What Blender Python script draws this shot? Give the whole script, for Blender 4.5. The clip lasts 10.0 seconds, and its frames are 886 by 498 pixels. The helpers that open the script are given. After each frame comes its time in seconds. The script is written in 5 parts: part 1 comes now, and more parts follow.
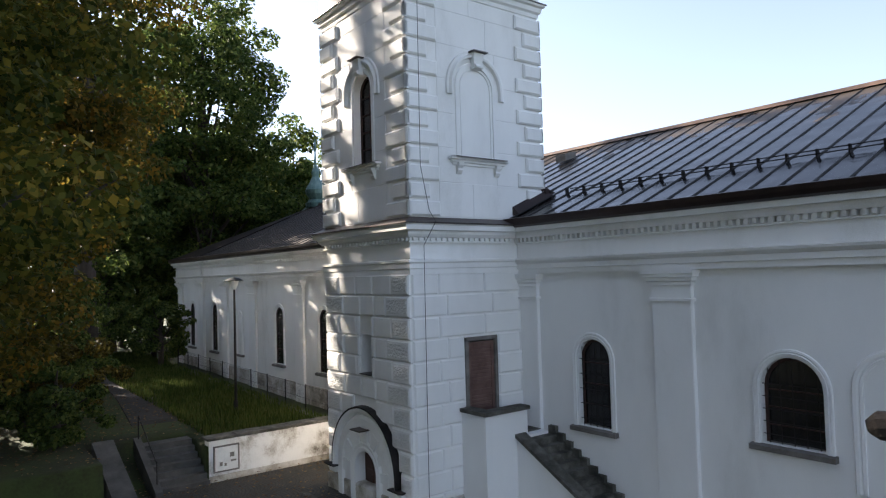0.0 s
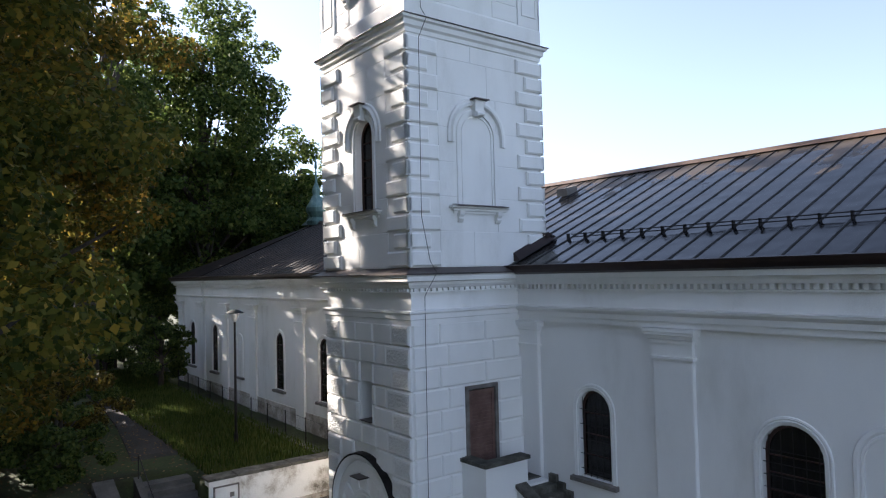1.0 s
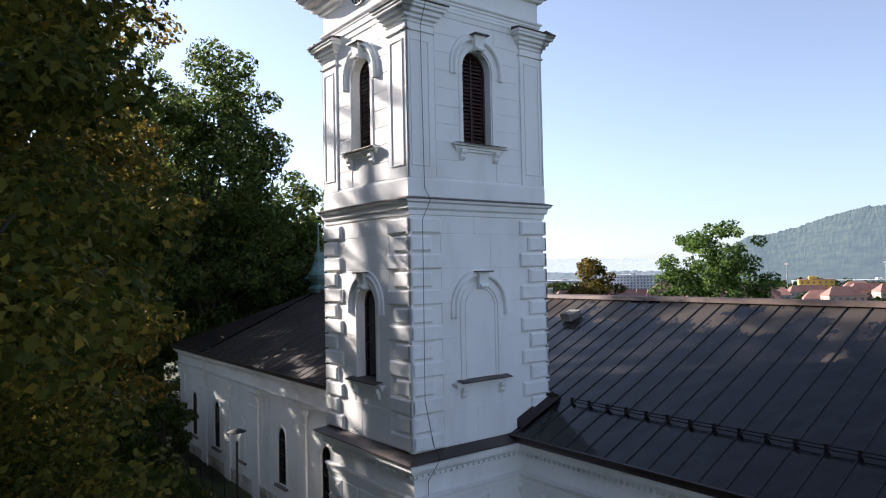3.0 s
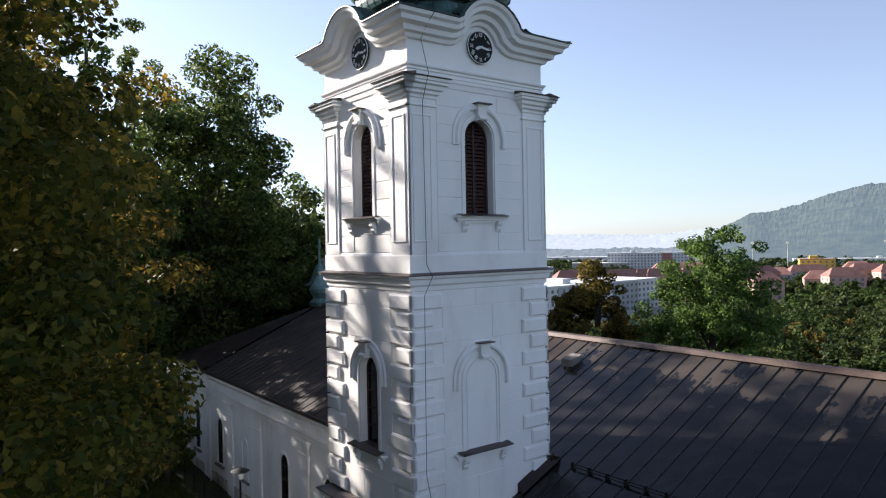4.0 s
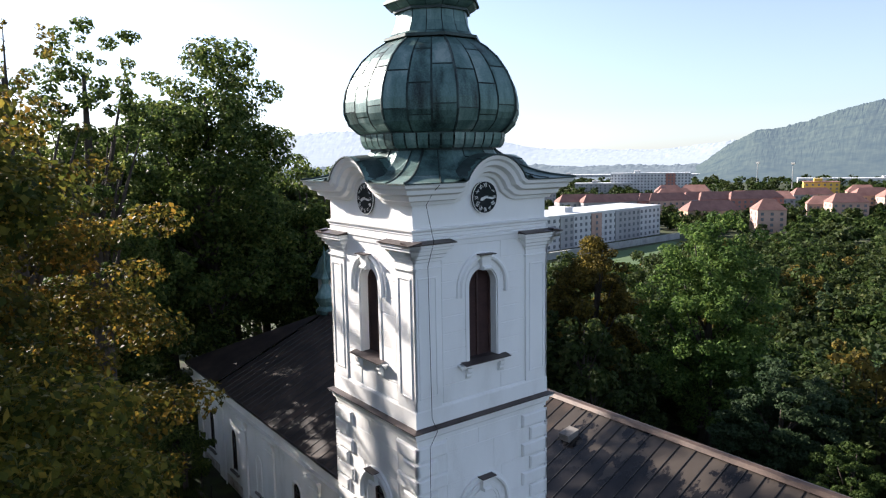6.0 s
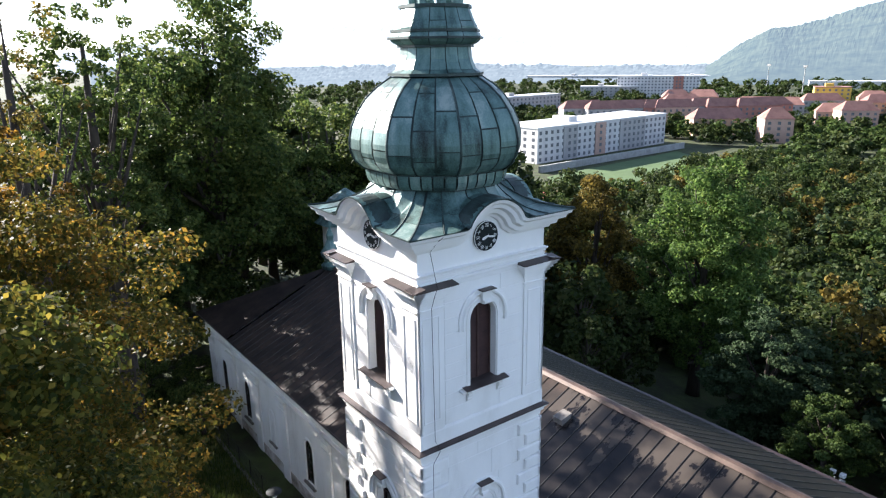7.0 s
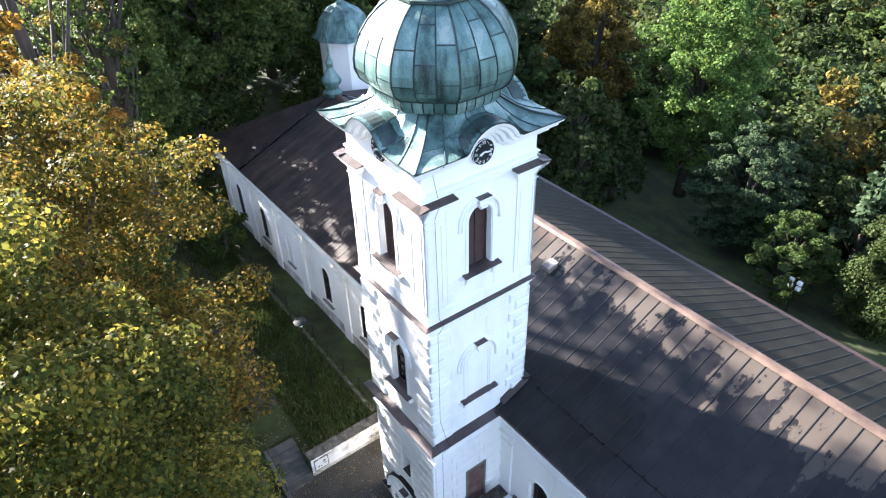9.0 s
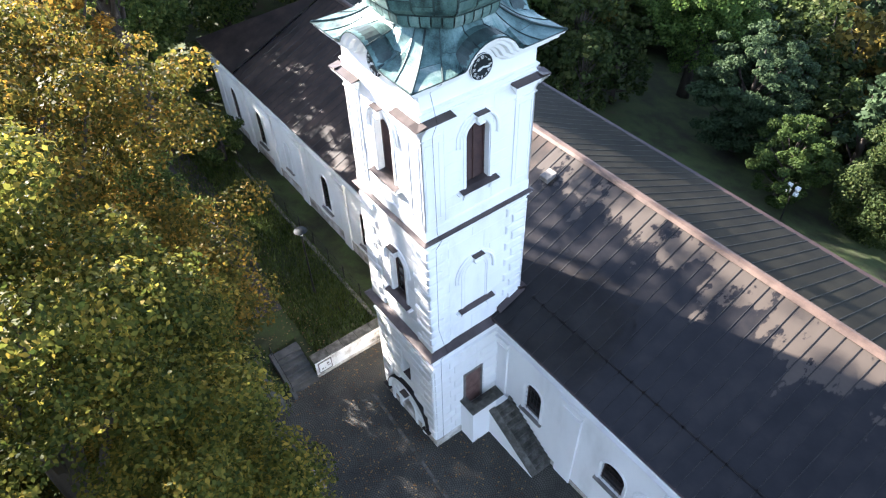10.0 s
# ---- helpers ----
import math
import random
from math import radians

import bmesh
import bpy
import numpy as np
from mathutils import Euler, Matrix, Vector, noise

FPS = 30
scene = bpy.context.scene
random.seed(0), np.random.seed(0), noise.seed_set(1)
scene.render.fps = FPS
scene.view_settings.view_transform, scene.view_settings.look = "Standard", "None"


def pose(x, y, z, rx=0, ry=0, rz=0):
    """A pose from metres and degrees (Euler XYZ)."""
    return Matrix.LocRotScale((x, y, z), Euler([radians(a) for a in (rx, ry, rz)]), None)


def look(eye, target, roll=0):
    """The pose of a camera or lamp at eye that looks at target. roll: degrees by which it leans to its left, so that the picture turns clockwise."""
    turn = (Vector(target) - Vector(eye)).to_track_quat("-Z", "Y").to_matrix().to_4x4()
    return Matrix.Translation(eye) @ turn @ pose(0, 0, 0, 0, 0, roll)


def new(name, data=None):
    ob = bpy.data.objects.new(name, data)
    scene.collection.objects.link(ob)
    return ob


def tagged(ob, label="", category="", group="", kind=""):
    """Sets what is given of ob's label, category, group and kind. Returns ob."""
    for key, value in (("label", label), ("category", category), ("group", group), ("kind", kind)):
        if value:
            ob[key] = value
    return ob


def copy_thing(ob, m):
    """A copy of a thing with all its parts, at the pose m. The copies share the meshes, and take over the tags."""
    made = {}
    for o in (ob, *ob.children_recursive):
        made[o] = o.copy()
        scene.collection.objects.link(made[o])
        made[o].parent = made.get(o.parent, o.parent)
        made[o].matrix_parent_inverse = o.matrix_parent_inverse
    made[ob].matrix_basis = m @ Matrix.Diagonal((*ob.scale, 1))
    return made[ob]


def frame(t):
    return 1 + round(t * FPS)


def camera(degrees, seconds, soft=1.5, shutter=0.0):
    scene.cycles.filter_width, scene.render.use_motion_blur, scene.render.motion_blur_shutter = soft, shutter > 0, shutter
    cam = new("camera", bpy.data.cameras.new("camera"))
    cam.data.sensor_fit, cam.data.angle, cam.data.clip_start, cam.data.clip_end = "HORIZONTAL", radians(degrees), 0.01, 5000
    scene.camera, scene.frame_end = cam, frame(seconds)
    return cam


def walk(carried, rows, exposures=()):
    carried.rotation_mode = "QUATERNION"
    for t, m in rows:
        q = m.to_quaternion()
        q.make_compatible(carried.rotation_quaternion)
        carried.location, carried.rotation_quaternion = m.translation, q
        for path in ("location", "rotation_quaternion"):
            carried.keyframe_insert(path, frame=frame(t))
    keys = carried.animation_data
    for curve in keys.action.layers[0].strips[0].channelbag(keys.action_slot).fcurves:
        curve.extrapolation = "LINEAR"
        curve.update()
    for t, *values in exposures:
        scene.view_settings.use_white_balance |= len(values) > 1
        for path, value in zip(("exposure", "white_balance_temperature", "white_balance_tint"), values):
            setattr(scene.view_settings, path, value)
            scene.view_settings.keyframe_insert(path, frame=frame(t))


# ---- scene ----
cam = camera(66.2, 10.0, 1.2)
PATH = [
    (0, (15.884, -10.97, 7.013), (14.296, -9.756, 7.091), -1.6),
    (0.5, (15.912, -10.978, 7.664), (14.323, -9.766, 7.74), -1.5),
    (1, (15.92, -10.976, 8.522), (14.332, -9.763, 8.595), -1.4),
    (1.5, (15.909, -10.991, 9.799), (14.321, -9.777, 9.862), -1.4),
    (2, (15.969, -10.912, 11.112), (14.377, -9.703, 11.18), -1.3),
    (2.5, (15.939, -10.931, 12.513), (14.348, -9.72, 12.573), -1.3),
    (3, (16.014, -10.986, 13.933), (14.423, -9.776, 13.993), -1.2),
    (4.5, (16.065, -10.984, 18.462), (14.47, -9.78, 18.388), -0.9),
    (5, (16.108, -10.992, 20.185), (14.513, -9.793, 20.055), -0.7),
    (5.5, (16.123, -10.998, 22.152), (14.531, -9.802, 21.961), -0.8),
    (6.8, (16.294, -11.096, 27.632), (14.735, -9.938, 27.156), -0.9),
    (7, (16.297, -11.088, 28.593), (14.753, -9.943, 28.042), -0.8),
    (7.5, (16.402, -11.199, 30.913), (14.903, -10.088, 30.194), -1.0),
    (8, (16.48, -11.262, 32.61), (15.034, -10.194, 31.732), -1.2),
    (8.5, (16.545, -11.281, 33.651), (15.163, -10.266, 32.619), -1.4),
    (9, (16.54, -11.228, 34.301), (15.232, -10.273, 33.128), -1.6),
    (9.5, (16.519, -11.131, 34.712), (15.284, -10.236, 33.419), -1.9),
    (10, (16.368, -10.991, 35.004), (15.213, -10.157, 33.601), -1.9),
]
walk(cam, [(t, look(eye, target, roll)) for t, eye, target, roll in PATH],
     [(0, 2.35, 6100, 13), (1, 2.25, 5800, 14), (2.5, 1.85, 5700, 15), (5.0, 1.55, 5750, 15), (5.7, 1.65, 5750, 14), (7.0, 2.3, 5600, 13), (8.5, 3.45, 5550, 13), (10.0, 3.5, 5600, 13)])
SUN = Vector((-0.873, -0.270, 0.407))

# ---- world, sun ----
world = bpy.data.worlds.new("sky")
scene.world = world
world.use_nodes = True
wn = world.node_tree
sky = wn.nodes.new("ShaderNodeTexSky")
sky.sky_type, sky.sun_disc = "NISHITA", False
sky.sun_elevation, sky.sun_rotation = radians(24), radians(252.8)
sky.altitude, sky.air_density, sky.dust_density, sky.ozone_density = 300, 1.0, 0.6, 2.6
pale = wn.nodes.new("ShaderNodeHueSaturation")
pale.inputs["Saturation"].default_value = 0.6
wn.links.new(sky.outputs[0], pale.inputs["Color"])
wn.links.new(pale.outputs[0], wn.nodes["Background"].inputs[0])
wn.nodes["Background"].inputs[1].default_value = 0.06
sun = new("sun", bpy.data.lights.new("sun", "SUN"))
sun.data.energy, sun.data.angle, sun.data.color = 5.0, radians(0.6), (1.0, 0.86, 0.68)
sun.matrix_world = look(SUN * 100, (0, 0, 0))

# ---- materials ----


def material(name, colours, scale=4.0, rough=0.8, metal=0.0, bump=0.2, fine=60.0, spread=(0.3, 0.7), streak=1.0, island=0.0, through_light=0.0, per_object=0.0, spec=0.4):
    """Two scales of noise over a ramp of colours, with fine relief. streak stretches the large stains upright."""
    m = bpy.data.materials.new(name)
    m.use_nodes = True
    t = m.node_tree
    n, ln = t.nodes, t.links
    b = n["Principled BSDF"]
    b.inputs["Roughness"].default_value, b.inputs["Metallic"].default_value = rough, metal
    b.inputs["Specular IOR Level"].default_value = spec
    geo, mp = n.new("ShaderNodeNewGeometry"), n.new("ShaderNodeMapping")
    mp.inputs["Scale"].default_value = (1, 1, 1 / streak)
    ln.new(geo.outputs["Position"], mp.inputs[0])
    big, small = n.new("ShaderNodeTexNoise"), n.new("ShaderNodeTexNoise")
    big.inputs["Scale"].default_value, big.inputs["Detail"].default_value, big.inputs["Roughness"].default_value = 1 / scale, 6, 0.62
    small.inputs["Scale"].default_value, small.inputs["Detail"].default_value = fine, 3
    ln.new(mp.outputs[0], big.inputs["Vector"])
    ln.new(geo.outputs["Position"], small.inputs["Vector"])
    mix = n.new("ShaderNodeMath")
    mix.operation = "MULTIPLY_ADD"
    mix.inputs[1].default_value, mix.inputs[2].default_value = 0.22, -0.11
    ln.new(small.outputs[0], mix.inputs[0])
    add = n.new("ShaderNodeMath")
    add.operation = "ADD"
    ln.new(big.outputs[0], add.inputs[0])
    ln.new(mix.outputs[0], add.inputs[1])
    last = add
    for amount, source in ((island, geo.outputs["Random Per Island"]), (per_object, None)):
        if amount:
            if source is None:
                source = n.new("ShaderNodeObjectInfo").outputs["Random"]
            k, a2 = n.new("ShaderNodeMath"), n.new("ShaderNodeMath")
            k.operation, a2.operation = "MULTIPLY_ADD", "ADD"
            k.inputs[1].default_value, k.inputs[2].default_value = amount, -amount / 2
            ln.new(source, k.inputs[0])
            ln.new(last.outputs[0], a2.inputs[0])
            ln.new(k.outputs[0], a2.inputs[1])
            last = a2
    ramp = n.new("ShaderNodeValToRGB")
    els = ramp.color_ramp.elements
    while len(els) < len(colours):
        els.new(0.5)
    for i, c in enumerate(colours):
        els[i].position = spread[0] + (spread[1] - spread[0]) * i / max(1, len(colours) - 1)
        els[i].color = (*c, 1)
    ln.new(last.outputs[0], ramp.inputs[0])
    ln.new(ramp.outputs[0], b.inputs["Base Color"])
    if bump:
        bp = n.new("ShaderNodeBump")
        bp.inputs["Strength"].default_value, bp.inputs["Distance"].default_value = bump, 0.02
        ln.new(small.outputs[0], bp.inputs["Height"])
        ln.new(bp.outputs[0], b.inputs["Normal"])
    if through_light:
        b.inputs["Specular IOR Level"].default_value = 0.1
        tr, ms = n.new("ShaderNodeBsdfTranslucent"), n.new("ShaderNodeMixShader")
        ms.inputs[0].default_value = through_light
        ln.new(ramp.outputs[0], tr.inputs[0])
        ln.new(b.outputs[0], ms.inputs[1])
        ln.new(tr.outputs[0], ms.inputs[2])
        ln.new(ms.outputs[0], n["Material Output"].inputs[0])
    return m


def cobbles(name, colours, size, span=1.5, radius=0.95):
    """Small setts laid in rows of arcs, span metres wide, with dark joints and rounded heads."""
    m = material(name, colours, 2.2, 0.75, 0, 0, 9.0)
    n, ln, b = m.node_tree.nodes, m.node_tree.links, m.node_tree.nodes["Principled BSDF"]

    def calc(op, *args):
        k = n.new("ShaderNodeMath")
        k.operation = op
        for q, a in enumerate(args):
            if isinstance(a, (int, float)):
                k.inputs[q].default_value = a
            else:
                ln.new(a, k.inputs[q])
        return k.outputs[0]

    geo, sep, wob = n.new("ShaderNodeNewGeometry"), n.new("ShaderNodeSeparateXYZ"), n.new("ShaderNodeTexNoise")
    ln.new(geo.outputs["Position"], sep.inputs[0])
    ln.new(geo.outputs["Position"], wob.inputs["Vector"])
    wob.inputs["Scale"].default_value = 2.5
    shift = calc("MULTIPLY", wob.outputs[0], 0.12)
    u = calc("MULTIPLY", calc("SUBTRACT", calc("FRACT", calc("DIVIDE", calc("ADD", sep.outputs["X"], shift), span)), 0.5), span)
    bow = calc("SQRT", calc("SUBTRACT", radius * radius, calc("MULTIPLY", u, u)))
    v = calc("DIVIDE", calc("SUBTRACT", calc("ADD", sep.outputs["Y"], shift), bow), size)
    along = calc("ADD", calc("DIVIDE", calc("MULTIPLY", calc("ARCSINE", calc("DIVIDE", u, radius)), radius), size), calc("MULTIPLY", calc("FLOOR", v), 0.5))
    near = calc("MINIMUM", calc("PINGPONG", v, 0.5), calc("PINGPONG", along, 0.5))
    r = n.new("ShaderNodeValToRGB")
    r.color_ramp.elements[0].position, r.color_ramp.elements[1].position = 0.04, 0.2
    r.color_ramp.elements[0].color = (0.16, 0.17, 0.12, 1)
    ln.new(near, r.inputs[0])
    mul = n.new("ShaderNodeMix")
    mul.data_type, mul.blend_type = "RGBA", "MULTIPLY"
    mul.inputs[0].default_value = 1.0
    ln.new(b.inputs["Base Color"].links[0].from_socket, mul.inputs[6])
    ln.new(r.outputs[0], mul.inputs[7])
    ln.new(mul.outputs[2], b.inputs["Base Color"])
    bp = n.new("ShaderNodeBump")
    bp.inputs["Strength"].default_value, bp.inputs["Distance"].default_value = 0.6, 0.03
    ln.new(r.outputs[0], bp.inputs["Height"])
    ln.new(bp.outputs[0], b.inputs["Normal"])
    return m


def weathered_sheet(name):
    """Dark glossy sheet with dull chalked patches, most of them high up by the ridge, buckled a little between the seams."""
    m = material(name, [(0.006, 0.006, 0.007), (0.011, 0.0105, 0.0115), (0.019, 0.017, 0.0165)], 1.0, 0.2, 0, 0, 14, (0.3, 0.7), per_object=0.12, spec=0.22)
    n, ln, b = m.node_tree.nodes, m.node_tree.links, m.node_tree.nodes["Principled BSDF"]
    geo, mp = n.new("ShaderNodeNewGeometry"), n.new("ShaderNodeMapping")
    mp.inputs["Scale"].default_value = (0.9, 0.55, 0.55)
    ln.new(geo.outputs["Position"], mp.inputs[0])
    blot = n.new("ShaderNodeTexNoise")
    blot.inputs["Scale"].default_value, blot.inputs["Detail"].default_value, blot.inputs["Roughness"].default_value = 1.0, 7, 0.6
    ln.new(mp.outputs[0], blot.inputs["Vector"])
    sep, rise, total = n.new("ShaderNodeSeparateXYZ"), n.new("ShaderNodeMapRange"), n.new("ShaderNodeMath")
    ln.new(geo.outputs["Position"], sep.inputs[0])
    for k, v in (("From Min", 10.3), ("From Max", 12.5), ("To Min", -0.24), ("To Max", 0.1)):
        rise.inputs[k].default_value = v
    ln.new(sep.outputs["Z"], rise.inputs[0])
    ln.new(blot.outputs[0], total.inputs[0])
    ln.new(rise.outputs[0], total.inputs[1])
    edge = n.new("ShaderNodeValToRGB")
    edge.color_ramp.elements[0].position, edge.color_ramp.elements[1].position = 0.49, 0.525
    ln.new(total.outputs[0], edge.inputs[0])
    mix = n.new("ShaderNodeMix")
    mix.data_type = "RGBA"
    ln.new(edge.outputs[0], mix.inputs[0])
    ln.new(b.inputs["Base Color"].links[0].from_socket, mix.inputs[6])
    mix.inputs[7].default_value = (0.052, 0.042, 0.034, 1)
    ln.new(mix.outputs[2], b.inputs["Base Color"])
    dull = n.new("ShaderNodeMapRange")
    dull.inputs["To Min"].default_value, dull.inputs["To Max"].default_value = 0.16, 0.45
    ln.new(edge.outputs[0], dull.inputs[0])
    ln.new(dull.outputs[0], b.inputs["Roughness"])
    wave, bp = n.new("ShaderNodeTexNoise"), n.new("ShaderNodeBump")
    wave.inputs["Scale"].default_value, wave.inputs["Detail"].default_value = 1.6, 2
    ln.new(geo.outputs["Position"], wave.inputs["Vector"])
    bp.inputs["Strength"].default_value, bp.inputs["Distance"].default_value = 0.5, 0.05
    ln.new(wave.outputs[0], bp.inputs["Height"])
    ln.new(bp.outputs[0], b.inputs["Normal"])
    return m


PLASTER = material("white lime plaster", [(0.66, 0.65, 0.62), (0.80, 0.79, 0.77), (0.84, 0.83, 0.81)], 2.6, 0.88, 0, 0.12, 40, (0.28, 0.62), 2.5)
PLASTER_WING = material("aged white plaster", [(0.50, 0.48, 0.44), (0.74, 0.73, 0.69), (0.80, 0.79, 0.76)], 2.2, 0.9, 0, 0.15, 35, (0.25, 0.6), 3.0)
STAINED = material("stained flaking plaster", [(0.17, 0.15, 0.12), (0.50, 0.47, 0.42), (0.72, 0.71, 0.68), (0.78, 0.77, 0.74)], 0.9, 0.92, 0, 0.4, 25, (0.30, 0.62))
ROUGH = material("vermiculated plaster", [(0.64, 0.63, 0.60), (0.80, 0.79, 0.77)], 1.5, 0.92, 0, 1.0, 14)
ROUGH.node_tree.nodes["Bump"].inputs["Distance"].default_value = 0.09
PLINTH = material("damp stained plinth", [(0.16, 0.14, 0.11), (0.42, 0.38, 0.32), (0.66, 0.63, 0.58)], 0.9, 0.92, 0, 0.5, 30, (0.32, 0.66))
COPPER = material("patinated copper", [(0.010, 0.016, 0.015), (0.045, 0.082, 0.076), (0.095, 0.165, 0.152), (0.15, 0.23, 0.215), (0.28, 0.34, 0.31)], 0.7, 0.46, 0.3, 0.2, 22, (0.25, 0.74), 6.0, 0, 0, 0.2)
SEAM = material("dark copper seam", [(0.012, 0.018, 0.018), (0.05, 0.08, 0.075)], 0.6, 0.5, 0.3, 0.1, 30)
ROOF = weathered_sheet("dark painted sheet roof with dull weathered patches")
ROOFSEAM = material("dark standing seam", [(0.006, 0.006, 0.006), (0.014, 0.012, 0.011)], 0.8, 0.5, 0, 0.1, 20)
ROOF_OLD = material("old brown sheet roof", [(0.014, 0.011, 0.010), (0.03, 0.022, 0.018), (0.058, 0.039, 0.03)], 1.6, 0.65, 0, 0.15, 14, (0.3, 0.7), 1, 0, 0, 0.1, 0.15)
# North slope sheets: base colour kept far darker than the old brown roof.
ROOF_NORTH = material("darkened mossy brown sheet roof", [(0.0033, 0.003, 0.0023), (0.0073, 0.0066, 0.0046), (0.0132, 0.0119, 0.0083)], 1.6, 0.6, 0, 0.15, 14, (0.3, 0.7), 1, 0, 0, 0.1, 0.1)
GUTTER = material("dark brown gutter metal", [(0.02, 0.013, 0.012), (0.045, 0.028, 0.024)], 1.0, 0.4, 0.3, 0.1, 20)
FLASH = material("brown sheet flashing", [(0.04, 0.031, 0.029), (0.095, 0.075, 0.07)], 0.8, 0.45, 0.3, 0.1, 25)
RIDGE = material("rusty ridge sheet", [(0.048, 0.032, 0.0256), (0.12, 0.08, 0.06)], 0.8, 0.5, 0.2, 0.1, 20)
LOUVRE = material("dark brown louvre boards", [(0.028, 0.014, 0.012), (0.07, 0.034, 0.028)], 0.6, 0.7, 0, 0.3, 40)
DOORWOOD = material("weathered brown door boards", [(0.10, 0.055, 0.045), (0.19, 0.115, 0.095)], 0.5, 0.75, 0, 0.3, 40)
DARKDOOR = material("dark red brown door", [(0.03, 0.014, 0.01), (0.075, 0.034, 0.024)], 0.5, 0.6, 0, 0.2, 40)
GLASS = material("dark old window glass", [(0.004, 0.004, 0.005), (0.012, 0.011, 0.012)], 0.5, 0.25, 0, 0.05, 6)
IRON = material("dark wrought iron", [(0.012, 0.011, 0.011), (0.035, 0.03, 0.028)], 0.5, 0.55, 0.6, 0.2, 50)
STONE = material("mossy dark coping stone", [(0.03, 0.03, 0.024), (0.085, 0.08, 0.066), (0.17, 0.16, 0.14)], 0.5, 0.9, 0, 0.6, 30)
SANDSTONE = material("grey stone sill", [(0.10, 0.09, 0.08), (0.24, 0.22, 0.20)], 0.5, 0.9, 0, 0.4, 30)
STEPSTONE = material("grey concrete step", [(0.0455, 0.0442, 0.0416), (0.104, 0.1008, 0.0943)], 0.6, 0.9, 0, 0.4, 30)
CLOCKFACE = material("black clock plate", [(0.008, 0.011, 0.012), (0.02, 0.025, 0.027)], 0.4, 0.7, 0, 0.05, 20, spec=0.15)
WHITE = material("white enamel", [(0.62, 0.62, 0.60), (0.78, 0.78, 0.76)], 0.4, 0.4, 0, 0.05, 20)
BARK = material("grey brown bark", [(0.025, 0.02, 0.015), (0.075, 0.06, 0.048)], 0.4, 0.95, 0, 1.0, 18, (0.3, 0.7), 5)
SETTS = cobbles("dark stone setts", [(0.04, 0.038, 0.032), (0.10, 0.094, 0.08)], 0.13)
ASPHALT = material("worn asphalt path", [(0.024, 0.0216, 0.0192), (0.054, 0.048, 0.0432)], 1.2, 0.95, 0, 0.5, 40)
EARTH = material("grass and leaf mould ground", [(0.0158, 0.013, 0.0072), (0.0252, 0.0317, 0.0094), (0.0432, 0.0612, 0.0144), (0.054, 0.0446, 0.0202)], 3.5, 0.95, 0, 0.8, 10, (0.3, 0.72))
GRASS = material("grass blades", [(0.0288, 0.0468, 0.0101), (0.0612, 0.09, 0.0187), (0.1008, 0.1116, 0.0288)], 1.5, 0.8, 0, 0, 20, (0.3, 0.7), 1, 0.5, 0.3)
LITTER = material("fallen leaves", [(0.07, 0.032, 0.014), (0.15, 0.08, 0.03), (0.25, 0.16, 0.06)], 1.0, 0.85, 0, 0, 10, (0.2, 0.8), 1, 0.9)
LEAF_LINDEN = material("linden leaves turning", [(0.0309, 0.0442, 0.0088), (0.0796, 0.0862, 0.0155), (0.1414, 0.1304, 0.0221), (0.3205, 0.221, 0.0331)], 2.2, 0.55, 0, 0, 9, (0.12, 0.98), 1, 0.75, 0.5)
LEAF_AMBER = material("linden leaves amber and green", [(0.034, 0.0408, 0.0093), (0.0808, 0.0782, 0.0145), (0.1445, 0.1105, 0.0187), (0.306, 0.17, 0.0255)], 2.2, 0.58, 0, 0, 9, (0.12, 0.95), 1, 0.72, 0.5)
LEAF_GOLD = material("chestnut leaves golden brown", [(0.044, 0.0396, 0.0088), (0.132, 0.088, 0.015), (0.264, 0.1408, 0.0194), (0.4048, 0.22, 0.0299)], 2.4, 0.6, 0, 0, 9, (0.15, 0.95), 1, 0.7, 0.5)
LEAF_GREEN = material("dark green leaves", [(0.027, 0.0446, 0.0121), (0.0607, 0.0945, 0.023), (0.108, 0.1418, 0.0338), (0.189, 0.2025, 0.054)], 3.0, 0.55, 0, 0, 9, (0.15, 0.95), 1, 0.7, 0.48)
LEAF_BROWN = material("brown green leaves", [(0.045, 0.039, 0.012), (0.1125, 0.093, 0.021), (0.24, 0.1725, 0.033)], 3.0, 0.6, 0, 0, 9, (0.15, 0.9), 1, 0.7, 0.45)
LEAF_FRESH = material("fresh green leaves", [(0.0365, 0.0669, 0.017), (0.0852, 0.146, 0.0341), (0.1582, 0.2191, 0.0486)], 2.0, 0.55, 0, 0, 9, (0.15, 0.9), 1, 0.7, 0.48)
# Darker copies of the green leaves: shade over the slope woods, put in colour.
LEAF_WOOD = material("woodland leaves darkened for shade", [(0.014, 0.0238, 0.007), (0.0294, 0.0462, 0.0126), (0.0525, 0.07, 0.0196), (0.0875, 0.0945, 0.028)], 3.0, 0.6, 0, 0, 9, (0.15, 0.95), 1, 0.6, 0.4)
LEAF_WOOD_LIGHT = material("lighter woodland leaves darkened for shade", [(0.0225, 0.039, 0.0105), (0.0488, 0.0788, 0.0195), (0.09, 0.12, 0.03)], 2.0, 0.6, 0, 0, 9, (0.15, 0.9), 1, 0.6, 0.42)
LEAF_BLUE = material("grey green feathery leaves", [(0.0228, 0.039, 0.0195), (0.0488, 0.078, 0.0358), (0.078, 0.1105, 0.052)], 2.0, 0.6, 0, 0, 9, (0.15, 0.9), 1, 0.6, 0.45)

# ---- mesh tools ----


